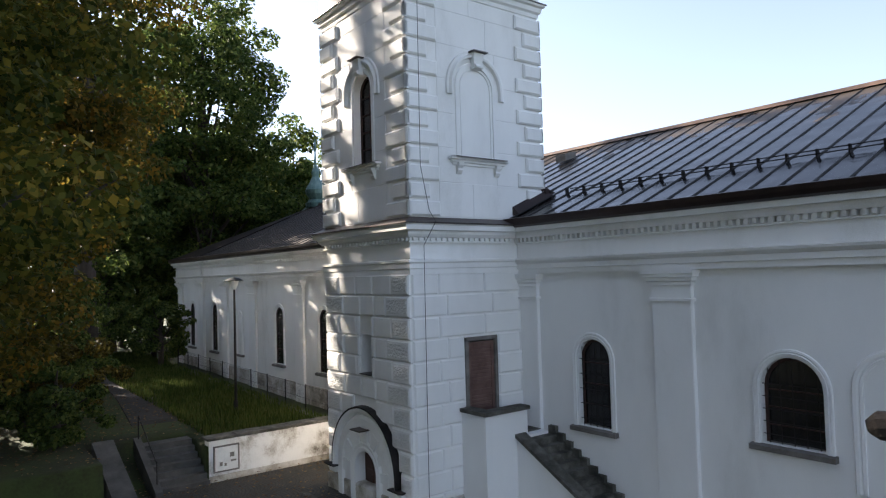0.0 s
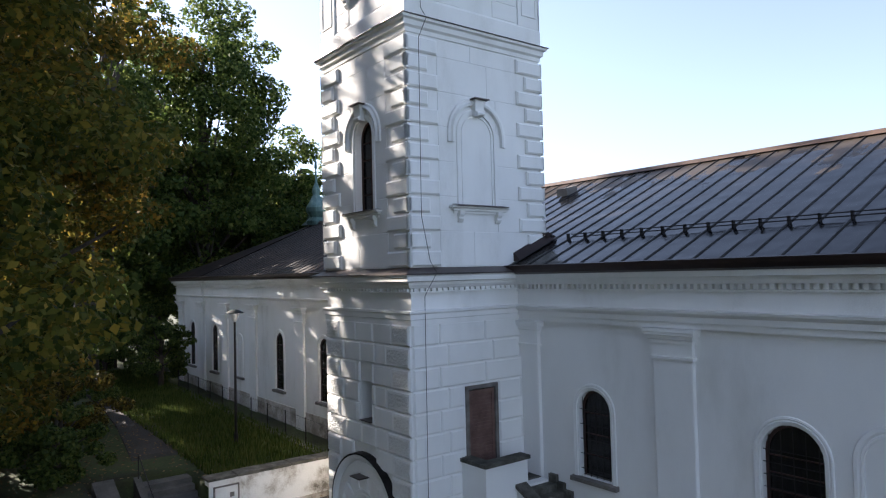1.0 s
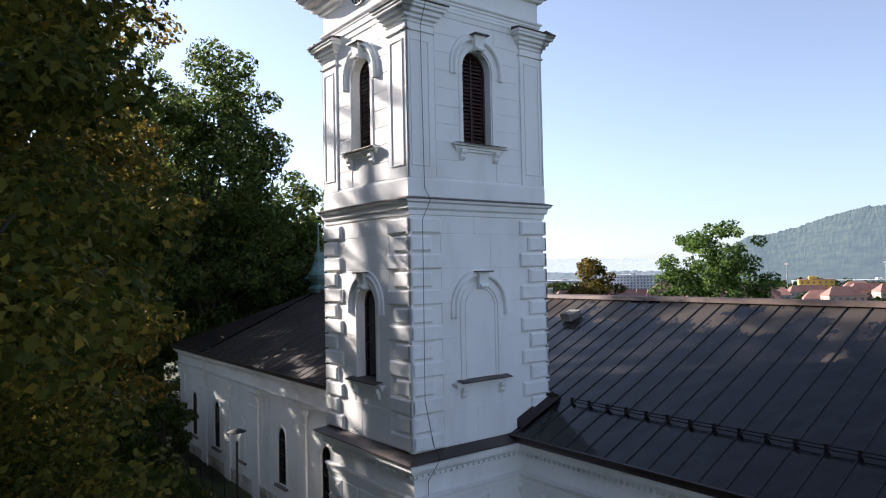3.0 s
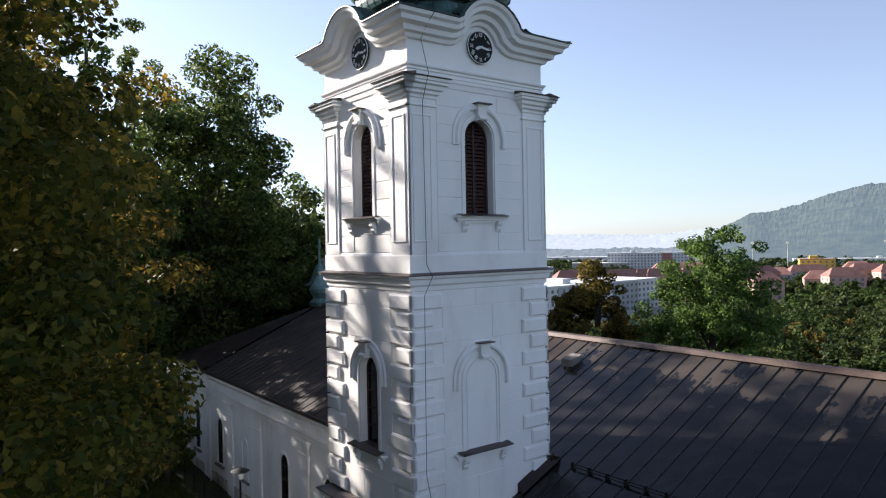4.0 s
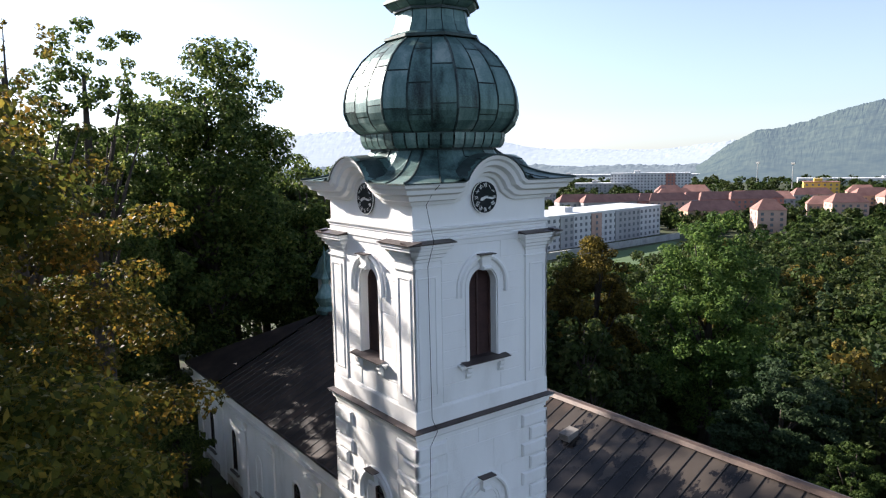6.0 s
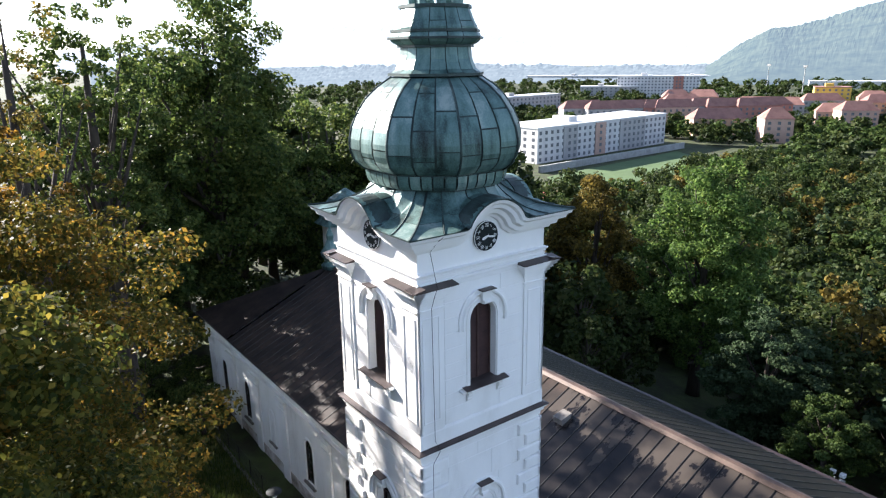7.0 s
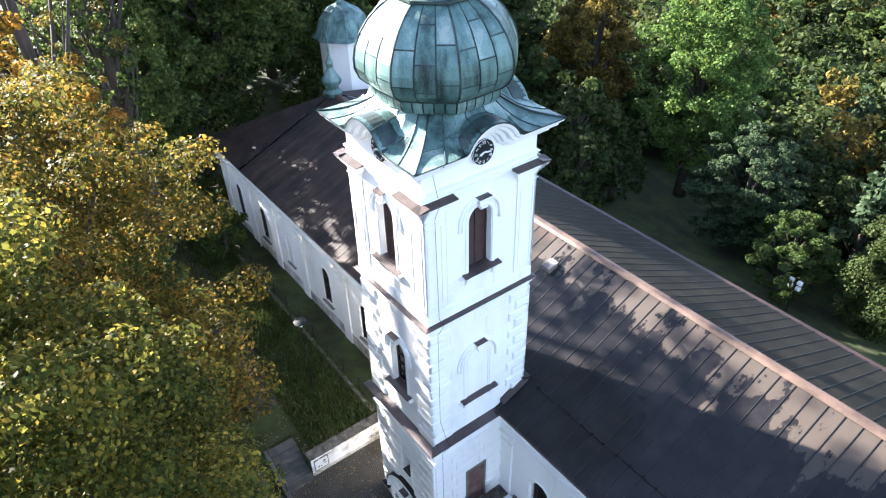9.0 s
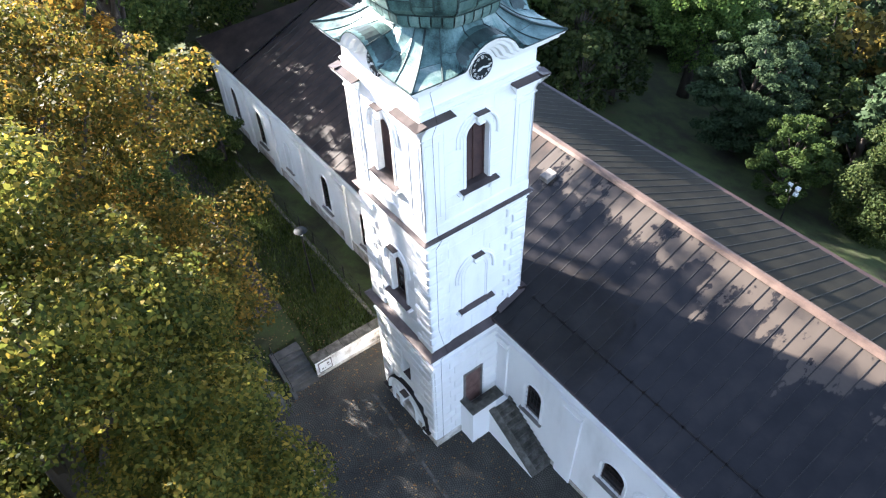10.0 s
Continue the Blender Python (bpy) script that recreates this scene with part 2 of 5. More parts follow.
class Geo:
    def __init__(self):
        self.v, self.f = [], []

    def add(self, verts, faces):
        k = len(self.v)
        self.v += [tuple(p) for p in verts]
        self.f += [tuple(i + k for i in f) for f in faces]
        return self

    def box(self, x0, x1, y0, y1, z0, z1, cut=0.0):
        """A block; cut bevels the edges of its -y face."""
        c = cut
        if c:
            vs = [(x0 + c, y0, z0 + c), (x1 - c, y0, z0 + c), (x1 - c, y0, z1 - c), (x0 + c, y0, z1 - c), (x0, y0 + c, z0), (x1, y0 + c, z0), (x1, y0 + c, z1), (x0, y0 + c, z1), (x0, y1, z0), (x1, y1, z0), (x1, y1, z1), (x0, y1, z1)]
            fs = [(0, 1, 2, 3), (4, 5, 1, 0), (5, 6, 2, 1), (6, 7, 3, 2), (7, 4, 0, 3), (8, 9, 5, 4), (9, 10, 6, 5), (10, 11, 7, 6), (11, 8, 4, 7), (11, 10, 9, 8)]
        else:
            vs = [(x, y, z) for z in (z0, z1) for x, y in ((x0, y0), (x1, y0), (x1, y1), (x0, y1))]
            fs = [(3, 2, 1, 0), (4, 5, 6, 7), (0, 1, 5, 4), (1, 2, 6, 5), (2, 3, 7, 6), (3, 0, 4, 7)]
        return self.add(vs, fs)

    def loft(self, rings, closed=True, caps=True):
        """Skins rings of equally many points."""
        k, n = len(self.v), len(rings[0])
        for r in rings:
            self.v += [tuple(p) for p in r]
        for i in range(len(rings) - 1):
            for j in range(n if closed else n - 1):
                a, b = k + i * n + j, k + i * n + (j + 1) % n
                self.f.append((a, b, b + n, a + n))
        if caps and closed:
            self.f.append(tuple(range(k + n - 1, k - 1, -1)))
            self.f.append(tuple(range(k + (len(rings) - 1) * n, k + len(rings) * n)))
        return self

    def tube(self, points, radii, sides=8):
        pts = [Vector(p) for p in points]
        rings = []
        for i, p in enumerate(pts):
            d = (pts[min(i + 1, len(pts) - 1)] - pts[max(i - 1, 0)]).normalized()
            a = d.cross(Vector((0, 0, 1)) if abs(d.z) < 0.9 else Vector((1, 0, 0))).normalized()
            b = d.cross(a)
            rings.append([p + radii[i] * (a * math.cos(2 * math.pi * j / sides) + b * math.sin(2 * math.pi * j / sides)) for j in range(sides)])
        return self.loft(rings)

    def lathe(self, profile, sides=24, at=(0, 0), turn=0.0):
        rings = [[(at[0] + r * math.cos(2 * math.pi * j / sides + turn), at[1] + r * math.sin(2 * math.pi * j / sides + turn), z) for j in range(sides)] for r, z in profile]
        return self.loft(rings)

    def path(self, uz, profile, y=0.0):
        """Sweeps profile points (out towards -y, off along the path's left normal) along points (x, z) in a wall's plane."""
        n = len(uz)
        rings = []
        for i in range(n):
            a, b = Vector(uz[max(i - 1, 0)]), Vector(uz[min(i + 1, n - 1)])
            d = (b - a).normalized()
            nx, nz = -d.y, d.x
            rings.append([(uz[i][0] + nx * o, y - out, uz[i][1] + nz * o) for out, o in profile])
        return self.loft(rings)

    def stack(self, w, y, steps, back=0.02):
        """Mouldings piled up into one body: steps are (out, z0, z1) round a face w wide."""
        rings = []
        for o, a, b in steps:
            for z in (a, b):
                rings.append([(-w / 2 - o, y - o, z), (w / 2 + o, y - o, z), (w / 2 + o, back, z), (-w / 2 - o, back, z)])
        return self.loft(rings)

    def mesh(self, name, smooth=False):
        me = bpy.data.meshes.new(name)
        me.from_pydata(self.v, [], self.f)
        bm = bmesh.new()
        bm.from_mesh(me)
        bmesh.ops.remove_doubles(bm, verts=bm.verts, dist=0.0003)
        bmesh.ops.recalc_face_normals(bm, faces=bm.faces)
        bm.to_mesh(me)
        bm.free()
        if smooth:
            me.polygons.foreach_set("use_smooth", [True] * len(me.polygons))
        return me


def part(name, geo, mat, parent=None, label="", smooth=False, at=None):
    me = geo if isinstance(geo, bpy.types.Mesh) else geo.mesh(name, smooth)
    if not me.materials:
        me.materials.append(mat)
    ob = new(name, me)
    if at is not None:
        ob.matrix_basis = at
    ob.parent = parent
    if label:
        ob["label"] = label
    return ob


def thing(name, label, category, at=None, group="", kind=""):
    ob = tagged(new(name), label, category, group, kind)
    ob.empty_display_size = 0.2
    if at is not None:
        ob.matrix_basis = at
    return ob


def arch(half, z0, spring, steps=12):
    """Outline of a round-headed opening, (x, z), from its lower right corner round over the top to its lower left."""
    return [(half, z0)] + [(half * math.cos(math.pi * i / steps), spring + half * math.sin(math.pi * i / steps)) for i in range(steps + 1)] + [(-half, z0)]


def wall_with_holes(x0, x1, z0, z1, y, depth, holes):
    """A wall front in the plane y with round-headed or square openings (centre, half, z0, spring, round) cut through to depth."""
    g = Geo()
    xs = x0
    for c, half, b, s, rnd in sorted(holes):
        g.box(xs, c - half, y, y + depth, z0, z1)
        if b > z0:
            g.box(c - half, c + half, y, y + depth, z0, b)
        if rnd:
            k = 12
            arc = [(c + half * math.cos(math.pi * i / k), s + half * math.sin(math.pi * i / k)) for i in range(k + 1)]
            for i in range(k):
                (xa, za), (xb, zb) = arc[i], arc[i + 1]
                vs = [(xa, y, za), (xb, y, zb), (xb, y, z1), (xa, y, z1), (xa, y + depth, za), (xb, y + depth, zb), (xb, y + depth, z1), (xa, y + depth, z1)]
                g.add(vs, [(0, 1, 2, 3), (5, 4, 7, 6), (0, 4, 5, 1)])
        else:
            g.box(c - half, c + half, y, y + depth, s, z1)
        xs = c + half
    g.box(xs, x1, y, y + depth, z0, z1)
    return g

# ---- ground ----


def height(x, y):
    z = 0.0
    if x < -8.3 and y < 21:
        z = 1.25 + 0.015 * min(30, -8.3 - x)
        if -6.4 < y < -3.08 and x > -10.9:
            z = max(0.0, 0.49 * (-8.3 - x) - 0.2)
        if y > 2.2:
            z -= 0.55 * min(1.0, (y - 2.2) / 1.2)
    d = 0.0
    if y > 21:
        d = max(d, (y - 21) * 0.24 + 0.8)
    if x < -75:
        d = max(d, (-75 - x) * 0.2)
    if x > 45:
        d = max(d, (x - 45) * 0.2)
    if y < -70:
        d = max(d, (-70 - y) * 0.2)
    return max(-20.0, z - d)


xs = sorted(set([-10.95, -10.89, -8.31, -8.29, -8.8, -8.0] + [i * 2.0 for i in range(-40, 31)] + [-3000, -2000, -1200, -800, -500, -350, -260, -200, -160, -130, -110, -95, 75, 95, 120, 160, 220, 320, 500, 900, 1600, 3000]))
ys = sorted(set([-6.42, -6.38, -3.1, -3.06, 2.2, 2.8, 3.4, 20.98, 21.02] + [i * 2.0 for i in range(-38, 60)] + [-3000, -1500, -800, -400, -250, -180, -140, -110, -90, 130, 145, 160, 180, 200, 240, 300, 400, 550, 800, 1200, 2000, 3500]))
g = Geo()
g.v = [(x, y, height(x, y) + (0.12 * noise.noise((x * 0.2, y * 0.2, 0)) if (x < -9 or y < -7 or y > 21) else 0.0)) for y in ys for x in xs]
nx = len(xs)
g.f = [(j * nx + i, j * nx + i + 1, (j + 1) * nx + i + 1, (j + 1) * nx + i) for j in range(len(ys) - 1) for i in range(nx - 1)]
tagged(part("ground", g, EARTH, smooth=True), "grassy churchyard ground with leaf mould, falling away to the valley", "ground", kind="structure")

g = Geo()
g.add([(-8.2, -7, 0.01), (30, -7.5, 0.01), (30, 4.2, 0.01), (-8.2, 4.2, 0.01), (-8.2, -7, -0.2), (30, -7.5, -0.2), (30, 4.2, -0.2), (-8.2, 4.2, -0.2)], [(0, 1, 2, 3), (0, 1, 5, 4)])
yard = tagged(part("pavement", g, SETTS), "dark stone sett pavement of the church yard", "pavement", kind="structure")
g = Geo()
for i in range(30):
    x = -5.2 + i * 0.42
    g.box(x, x + 0.4, -1.0 - 0.06 * i * 0.42 - 0.1, -1.0 - 0.06 * i * 0.42 + 0.1, -0.1, 0.02)
tagged(part("drain_channel", g, STONE), "dark stone drain channel set in the paving", "drain", kind="structure")
g = Geo()
pts = [(-9.9, -3.9, 0.9), (-14, -3.4, 0.9), (-20, -2.6, 0.95), (-27, -2.0, 1.0), (-36, -2.0, 1.0), (-48, -4, 1.0)]
rings = []
for x, y, w in pts:
    z = height(x, y) + 0.06
    rings.append([(x, y - w, z), (x, y + w, z), (x, y + w + 0.1, z - 0.3), (x, y - w - 0.1, z - 0.3)])
g.loft(rings)
tagged(part("path", g, ASPHALT), "worn asphalt footpath strewn with fallen leaves", "path", kind="structure")

# ---- tower ----
CX, CY, HX, HY = -2.51, 2.69, 2.51, 2.69
FACES = {"south": (Matrix.Translation((CX, CY - HY, 0)), HX), "east": (Matrix.Translation((CX + HX, CY, 0)) @ Matrix.Rotation(radians(90), 4, "Z"), HY),
         "north": (Matrix.Translation((CX, CY + HY, 0)) @ Matrix.Rotation(radians(180), 4, "Z"), HX), "west": (Matrix.Translation((CX - HX, CY, 0)) @ Matrix.Rotation(radians(-90), 4, "Z"), HY)}
tower = thing("church_tower", "white plastered baroque church tower with green copper onion dome", "tower", pose(0, 0, 0))


def belt(name, profile, mat, label=""):
    """A moulding round the whole tower; profile points are (out, z)."""
    rings = []
    for out, z in profile:
        rings.append([(CX - HX - out, CY - HY - out, z), (CX + HX + out, CY - HY - out, z), (CX + HX + out, CY + HY + out, z), (CX - HX - out, CY + HY + out, z)])
    return part(name, Geo().loft(rings), mat, tower, label)


HOLES = {
    0: {"south": [(-0.12, 0.62, 0.0, 1.35, True)], "east": [], "north": [], "west": []},
    1: {"south": [(0.0, 0.34, 4.0, 5.25, False)], "east": [(-0.17, 0.58, 2.2, 5.06, False)], "north": [], "west": []},
    2: {"south": [(0.05, 0.55, 10.55, 12.87, True)], "east": [], "north": [], "west": []},
    3: {k: [(-0.05, 0.56, 17.78, 20.14, True)] for k in FACES},
}
for tier, (z0, z1) in {0: (0.0, 2.2), 1: (2.2, 8.4), 2: (8.4, 15.8), 3: (15.8, 23.2)}.items():
    for side, (m, hw) in FACES.items():
        inset = 0.0 if side in ("south", "north") else 0.45
        g = wall_with_holes(-hw + inset, hw - inset, z0, z1, 0.0, 0.45, HOLES[tier][side])
        part("wall", g, PLASTER, tower, at=m)
belt("floor_slab", [(-0.46, 15.0), (-0.46, 15.3)], STONE)

belt("plinth", [(0.09, 0.0), (0.09, 0.5), (0.0, 0.56)], PLINTH, "stained plinth course")
# entablature between the first and the second storey
belt("architrave", [(0.0, 7.06), (0.07, 7.06), (0.07, 7.22), (0.10, 7.24), (0.10, 7.38), (0.15, 7.42), (0.15, 7.48), (0.0, 7.5)], PLASTER)
belt("cornice", [(0.0, 7.98), (0.10, 7.98), (0.10, 8.02), (0.03, 8.03), (0.03, 8.12), (0.12, 8.13), (0.20, 8.22), (0.22, 8.30), (0.34, 8.33), (0.36, 8.46), (0.40, 8.50), (0.0, 8.56)], PLASTER)
belt("flashing", [(0.0, 8.535), (0.43, 8.515), (0.43, 8.545), (0.0, 8.72)], FLASH, "brown sheet metal flashing")
belt("belt_course", [(0.0, 15.52), (0.04, 15.54), (0.05, 15.66), (0.12, 15.72), (0.14, 15.86), (0.22, 15.90), (0.24, 15.97), (0.0, 16.0)], PLASTER)
belt("flashing", [(0.0, 15.98), (0.27, 15.975), (0.27, 16.0), (0.0, 16.08)], FLASH, "brown sheet metal flashing")
belt("base_course", [(0.0, 16.05), (0.07, 16.05), (0.07, 16.55), (0.04, 16.62), (0.0, 16.64)], PLASTER)
belt("architrave", [(0.0, 21.50), (0.03, 21.52), (0.05, 21.66), (0.08, 21.70), (0.08, 21.78), (0.0, 21.80)], PLASTER)

belt("frieze_band", [(0.0, 21.80), (0.035, 21.82), (0.035, 21.89), (0.015, 21.90), (0.015, 21.92), (0.06, 21.94), (0.06, 22.0), (0.11, 22.04), (0.12, 22.09), (0.0, 22.12)], PLASTER)

# dentils under the first cornice
dentil = Geo().box(-0.05, 0.05, -0.105, 0.0, 8.03, 8.12).mesh("dentil")
for side in ("south", "east"):
    m, hw = FACES[side]
    n = int(2 * hw / 0.2)
    for i in range(n):
        part("dentil", dentil, PLASTER, tower, at=m @ Matrix.Translation((-hw + 0.1 + i * (2 * hw - 0.2) / (n - 1), 0, 0)))

# rusticated blocks of the first storey
meshes = {}


def block(w, h, proud, mat, cut=0.05):
    key = (round(w, 2), round(h, 2), proud, mat.name, cut)
    if key not in meshes:
        meshes[key] = Geo().box(-w / 2, w / 2, -proud, 0.02, 0, h, cut).mesh("block")
        meshes[key].materials.append(mat)
    return meshes[key]


COURSE = 0.635
for side, proud in (("south", 0.11), ("east", 0.05), ("west", 0.08)):
    m, hw = FACES[side]
    for c in range(11):
        z = 0.13 + c * COURSE
        h = COURSE - 0.03
        if c == 0:
            z, h = 0.57, 0.17
        end = 1.25 if c % 2 else 0.95
        inner = 2 * hw - 2 * end
        k = 3 if side == "south" else 2
        cuts = [-hw, -hw + end] + [-hw + end + inner * (i + 0.22 * (c % 2) * (1 if i < k else 0)) / k for i in range(1, k)] + [hw - end, hw]
        for a, b in zip(cuts[:-1], cuts[1:]):
            corner = a == -hw or b == hw
            pieces = [(a, b)]
            for hc, hh, hb, hs, rnd in HOLES[0][side] + HOLES[1][side]:
                pad = (1.95 if hb == 0 else hh + (0.02 if side == "south" else 0.1))
                top = 2.88 if hb == 0 else hs + 0.1
                if z < top and z + h > hb - 0.02:
                    if hb == 0:
                        dz = max(0.0, z + h * 0.3 - 1.0)
                        pad = math.sqrt(max(0.0, 1.97 ** 2 - dz ** 2))
                    pieces = [q for p0, p1 in pieces for q in ((p0, min(p1, hc - pad)), (max(p0, hc + pad), p1)) if q[1] - q[0] > 0.12]
            for p0, p1 in pieces:
                if corner and side != "east":
                    w = p1 - p0
                    part("stone_block", block(w - 0.03, h, proud, PLASTER), PLASTER, tower, at=m @ Matrix.Translation(((p0 + p1) / 2, 0, z)))
                    if w > 0.5 and h > 0.3:
                        part("rough_panel", block(w - 0.2, h - 0.18, proud + 0.012, ROUGH, 0.02), ROUGH, tower, at=m @ Matrix.Translation(((p0 + p1) / 2, 0, z + 0.09)))
                else:
                    part("stone_block", block(p1 - p0 - 0.03, h, proud - (0.02 if not corner and side == "south" else 0), PLASTER, 0.04), PLASTER, tower, at=m @ Matrix.Translation(((p0 + p1) / 2, 0, z)))

# quoins of the second storey, with thin joints across the wall between
QH = 0.52
for side in FACES:
    m, hw = FACES[side]
    for c in range(13):
        z = 8.75 + c * QH
        w = 1.18 if c % 2 == 0 else 0.82
        for s in (-1, 1):
            part("quoin", block(w, QH - 0.07, 0.1, PLASTER, 0.05), PLASTER, tower, at=m @ Matrix.Translation((s * (hw + 0.1 - w / 2), 0, z)))
    if side in ("south", "east"):
        b = hw - 1.1
        for c in range(7):
            z0, z1 = 8.75 + c * 2 * QH, min(8.75 + (c + 1) * 2 * QH - 0.012, 15.5)
            if z1 < 10.2 or z0 > 13.7:
                cut = 0.35 if c % 2 else -0.3
                spans = ((-b, cut - 0.006), (cut + 0.006, b))
            else:
                spans = ((-b, -0.7), (0.7, b))
            for p0, p1 in spans:
                part("ashlar_panel", block(p1 - p0, z1 - z0, 0.013, PLASTER, 0.009), PLASTER, tower, at=m @ Matrix.Translation(((p0 + p1) / 2, 0, z0)))

# corner pilasters of the belfry
for side in FACES:
    m, hw = FACES[side]
    for s in (-1, 1):
        w = 0.98
        u = s * (hw + 0.06 - w / 2)
        g = Geo().box(-w / 2, w / 2, -0.06, 0.02, 16.6, 21.1)
        part("pilaster", g, PLASTER, tower, at=m @ Matrix.Translation((u, 0, 0)))
        g = Geo()
        for x0, x1, za, zb in ((-0.34, -0.29, 17.0, 20.6), (0.29, 0.34, 17.0, 20.6), (-0.34, 0.34, 16.95, 17.0), (-0.34, 0.34, 20.6, 20.65)):
            g.box(x0, x1, -0.085, -0.05, za, zb, 0.01)
        part("panel_moulding", g, PLASTER, tower, at=m @ Matrix.Translation((u, 0, 0)))
        g = Geo().stack(w, -0.06, ((0.05, 20.88, 20.93), (0.005, 20.95, 21.1), (0.04, 21.12, 21.2), (0.12, 21.24, 21.32), (0.20, 21.36, 21.46), (0.30, 21.49, 21.56), (0.34, 21.58, 21.66)))
        cap = part("capital", g, PLASTER, tower, at=m @ Matrix.Translation((u, 0, 0)))
        g = Geo().add([(-w / 2 - 0.36, -0.44, 21.66), (w / 2 + 0.36, -0.44, 21.66), (w / 2 + 0.36, 0.02, 21.66), (-w / 2 - 0.36, 0.02, 21.66), (-w / 2 - 0.37, -0.45, 21.69), (w / 2 + 0.37, -0.45, 21.69), (w / 2 + 0.37, 0.02, 21.77), (-w / 2 - 0.37, 0.02, 21.77)], [(0, 1, 2, 3), (4, 5, 6, 7), (0, 1, 5, 4), (1, 2, 6, 5), (3, 0, 4, 7)])
        part("cap_sheet", g, FLASH, cap, "brown sheet metal cover")
    # ashlar joints between the pilasters
    for c in range(9):
        z0 = 16.66 + c * 0.54
        for s in (-1, 1):
            a, b = 0.68, hw - 1.0
            part("ashlar_panel", block(b - a, 0.525, 0.018, PLASTER, 0.01), PLASTER, tower, at=m @ Matrix.Translation((s * (a + b) / 2, 0, z0)))

# round-headed windows with hood, keystone, sill and brackets
def tower_window(side, u, half, z0, spring, depth, fill, label):
    m, hw = FACES[side]
    at = m @ Matrix.Translation((u, 0, 0))
    w = part("window" if fill else "niche", Geo().path(arch(half + 0.04, z0, spring), [(0.0, 0.0), (0.045, 0.0), (0.045, -0.13), (0.0, -0.15)]), PLASTER, tower, label, at=at)
    hood = [(half + 0.36, spring - 0.28)] + [((half + 0.36) * math.cos(math.pi * i / 16), spring + (half + 0.36) * math.sin(math.pi * i / 16)) for i in range(17)] + [(-half - 0.36, spring - 0.28)]
    part("hood_mould", Geo().path(hood, [(0.0, 0.06), (0.12, 0.04), (0.14, -0.02), (0.08, -0.08), (0.07, -0.15), (0.0, -0.17)]), PLASTER, w)
    zt = spring + half
    g = Geo().add([(-0.15, -0.16, zt - 0.05), (0.15, -0.16, zt - 0.05), (0.2, -0.24, zt + 0.44), (-0.2, -0.24, zt + 0.44), (-0.15, 0.02, zt - 0.05), (0.15, 0.02, zt - 0.05), (0.2, 0.02, zt + 0.44), (-0.2, 0.02, zt + 0.44)],
                  [(0, 1, 2, 3), (0, 4, 5, 1), (1, 5, 6, 2), (2, 6, 7, 3), (3, 7, 4, 0)])
    g.tube([(-0.15, -0.2, zt + 0.02), (0.15, -0.2, zt + 0.02)], [0.07, 0.07], 8)
    key = part("keystone", g, PLASTER, w)
    part("cap_sheet", Geo().box(-0.29, 0.29, -0.34, 0.02, zt + 0.44, zt + 0.475), FLASH, key, "brown sheet metal cover")
    g = Geo().stack(2 * half + 0.6, 0.0, ((0.06, z0 - 0.27, z0 - 0.2), (0.12, z0 - 0.19, z0 - 0.12), (0.22, z0 - 0.11, z0 - 0.05)))
    sill = part("window_sill", g, PLASTER, w)
    part("sill_sheet", Geo().add([(-half - 0.39, -0.29, z0 - 0.04), (half + 0.39, -0.29, z0 - 0.04), (half + 0.39, 0.0, z0 + 0.02), (-half - 0.39, 0.0, z0 + 0.02), (-half - 0.39, -0.29, z0 - 0.065), (half + 0.39, -0.29, z0 - 0.065), (half, 0.3, z0 + 0.03), (-half, 0.3, z0 + 0.03)], [(0, 1, 2, 3), (0, 4, 5, 1), (3, 2, 6, 7)]), FLASH, sill, "brown sheet metal sill")
    for s in (-1, 1):
        g = Geo().loft([[(s * (half + 0.12) + dx, -o, z0 - z) for dx in (-0.09, 0.09)] + [(s * (half + 0.12) + dx, 0.02, z0 - z) for dx in (0.09, -0.09)] for o, z in ((0.18, 0.2), (0.17, 0.3), (0.11, 0.38), (0.12, 0.44), (0.07, 0.52), (0.02, 0.55))])
        part("bracket", g, PLASTER, sill)
    outline = arch(half + 0.02, z0 - 0.02, spring)
    if fill == "louvre":
        g = Geo().path(arch(half - 0.03, z0, spring), [(-0.34, 0.04), (-0.28, 0.04), (-0.28, -0.06), (-0.34, -0.06)])
        g.box(-0.03, 0.03, 0.28, 0.34, z0, zt)
        fr = part("louvre_frame", g, LOUVRE, w)
        n = int((zt - z0) / 0.12)
        slat = {}
        for i in range(n):
            z = z0 + 0.06 + i * 0.12
            hw2 = half if z < spring else math.sqrt(max(0.0, half ** 2 - (z - spring) ** 2))
            if hw2 < 0.1:
                continue
            key2 = round(hw2, 2)
            if key2 not in slat:
                slat[key2] = Geo().add([(-hw2, 0.29, -0.05), (hw2, 0.29, -0.05), (hw2, 0.38, 0.05), (-hw2, 0.38, 0.05), (-hw2, 0.305, -0.055), (hw2, 0.305, -0.055), (hw2, 0.395, 0.045), (-hw2, 0.395, 0.045)], [(0, 1, 2, 3), (7, 6, 5, 4), (0, 4, 5, 1), (2, 6, 7, 3)]).mesh("slat")
            part("slat", slat[key2], LOUVRE, w, at=Matrix.Translation((0, 0, z)))
    elif fill == "glass":
        g = Geo().add([(x, 0.32, z) for x, z in outline] + [(x, 0.34, z) for x, z in outline], [tuple(range(len(outline))), tuple(range(2 * len(outline) - 1, len(outline) - 1, -1))])
        part("pane", g, GLASS, w, "dark window glass")
        g = Geo().path(arch(half - 0.02, z0, spring), [(-0.3, 0.04), (-0.26, 0.04), (-0.26, -0.05), (-0.3, -0.05)])
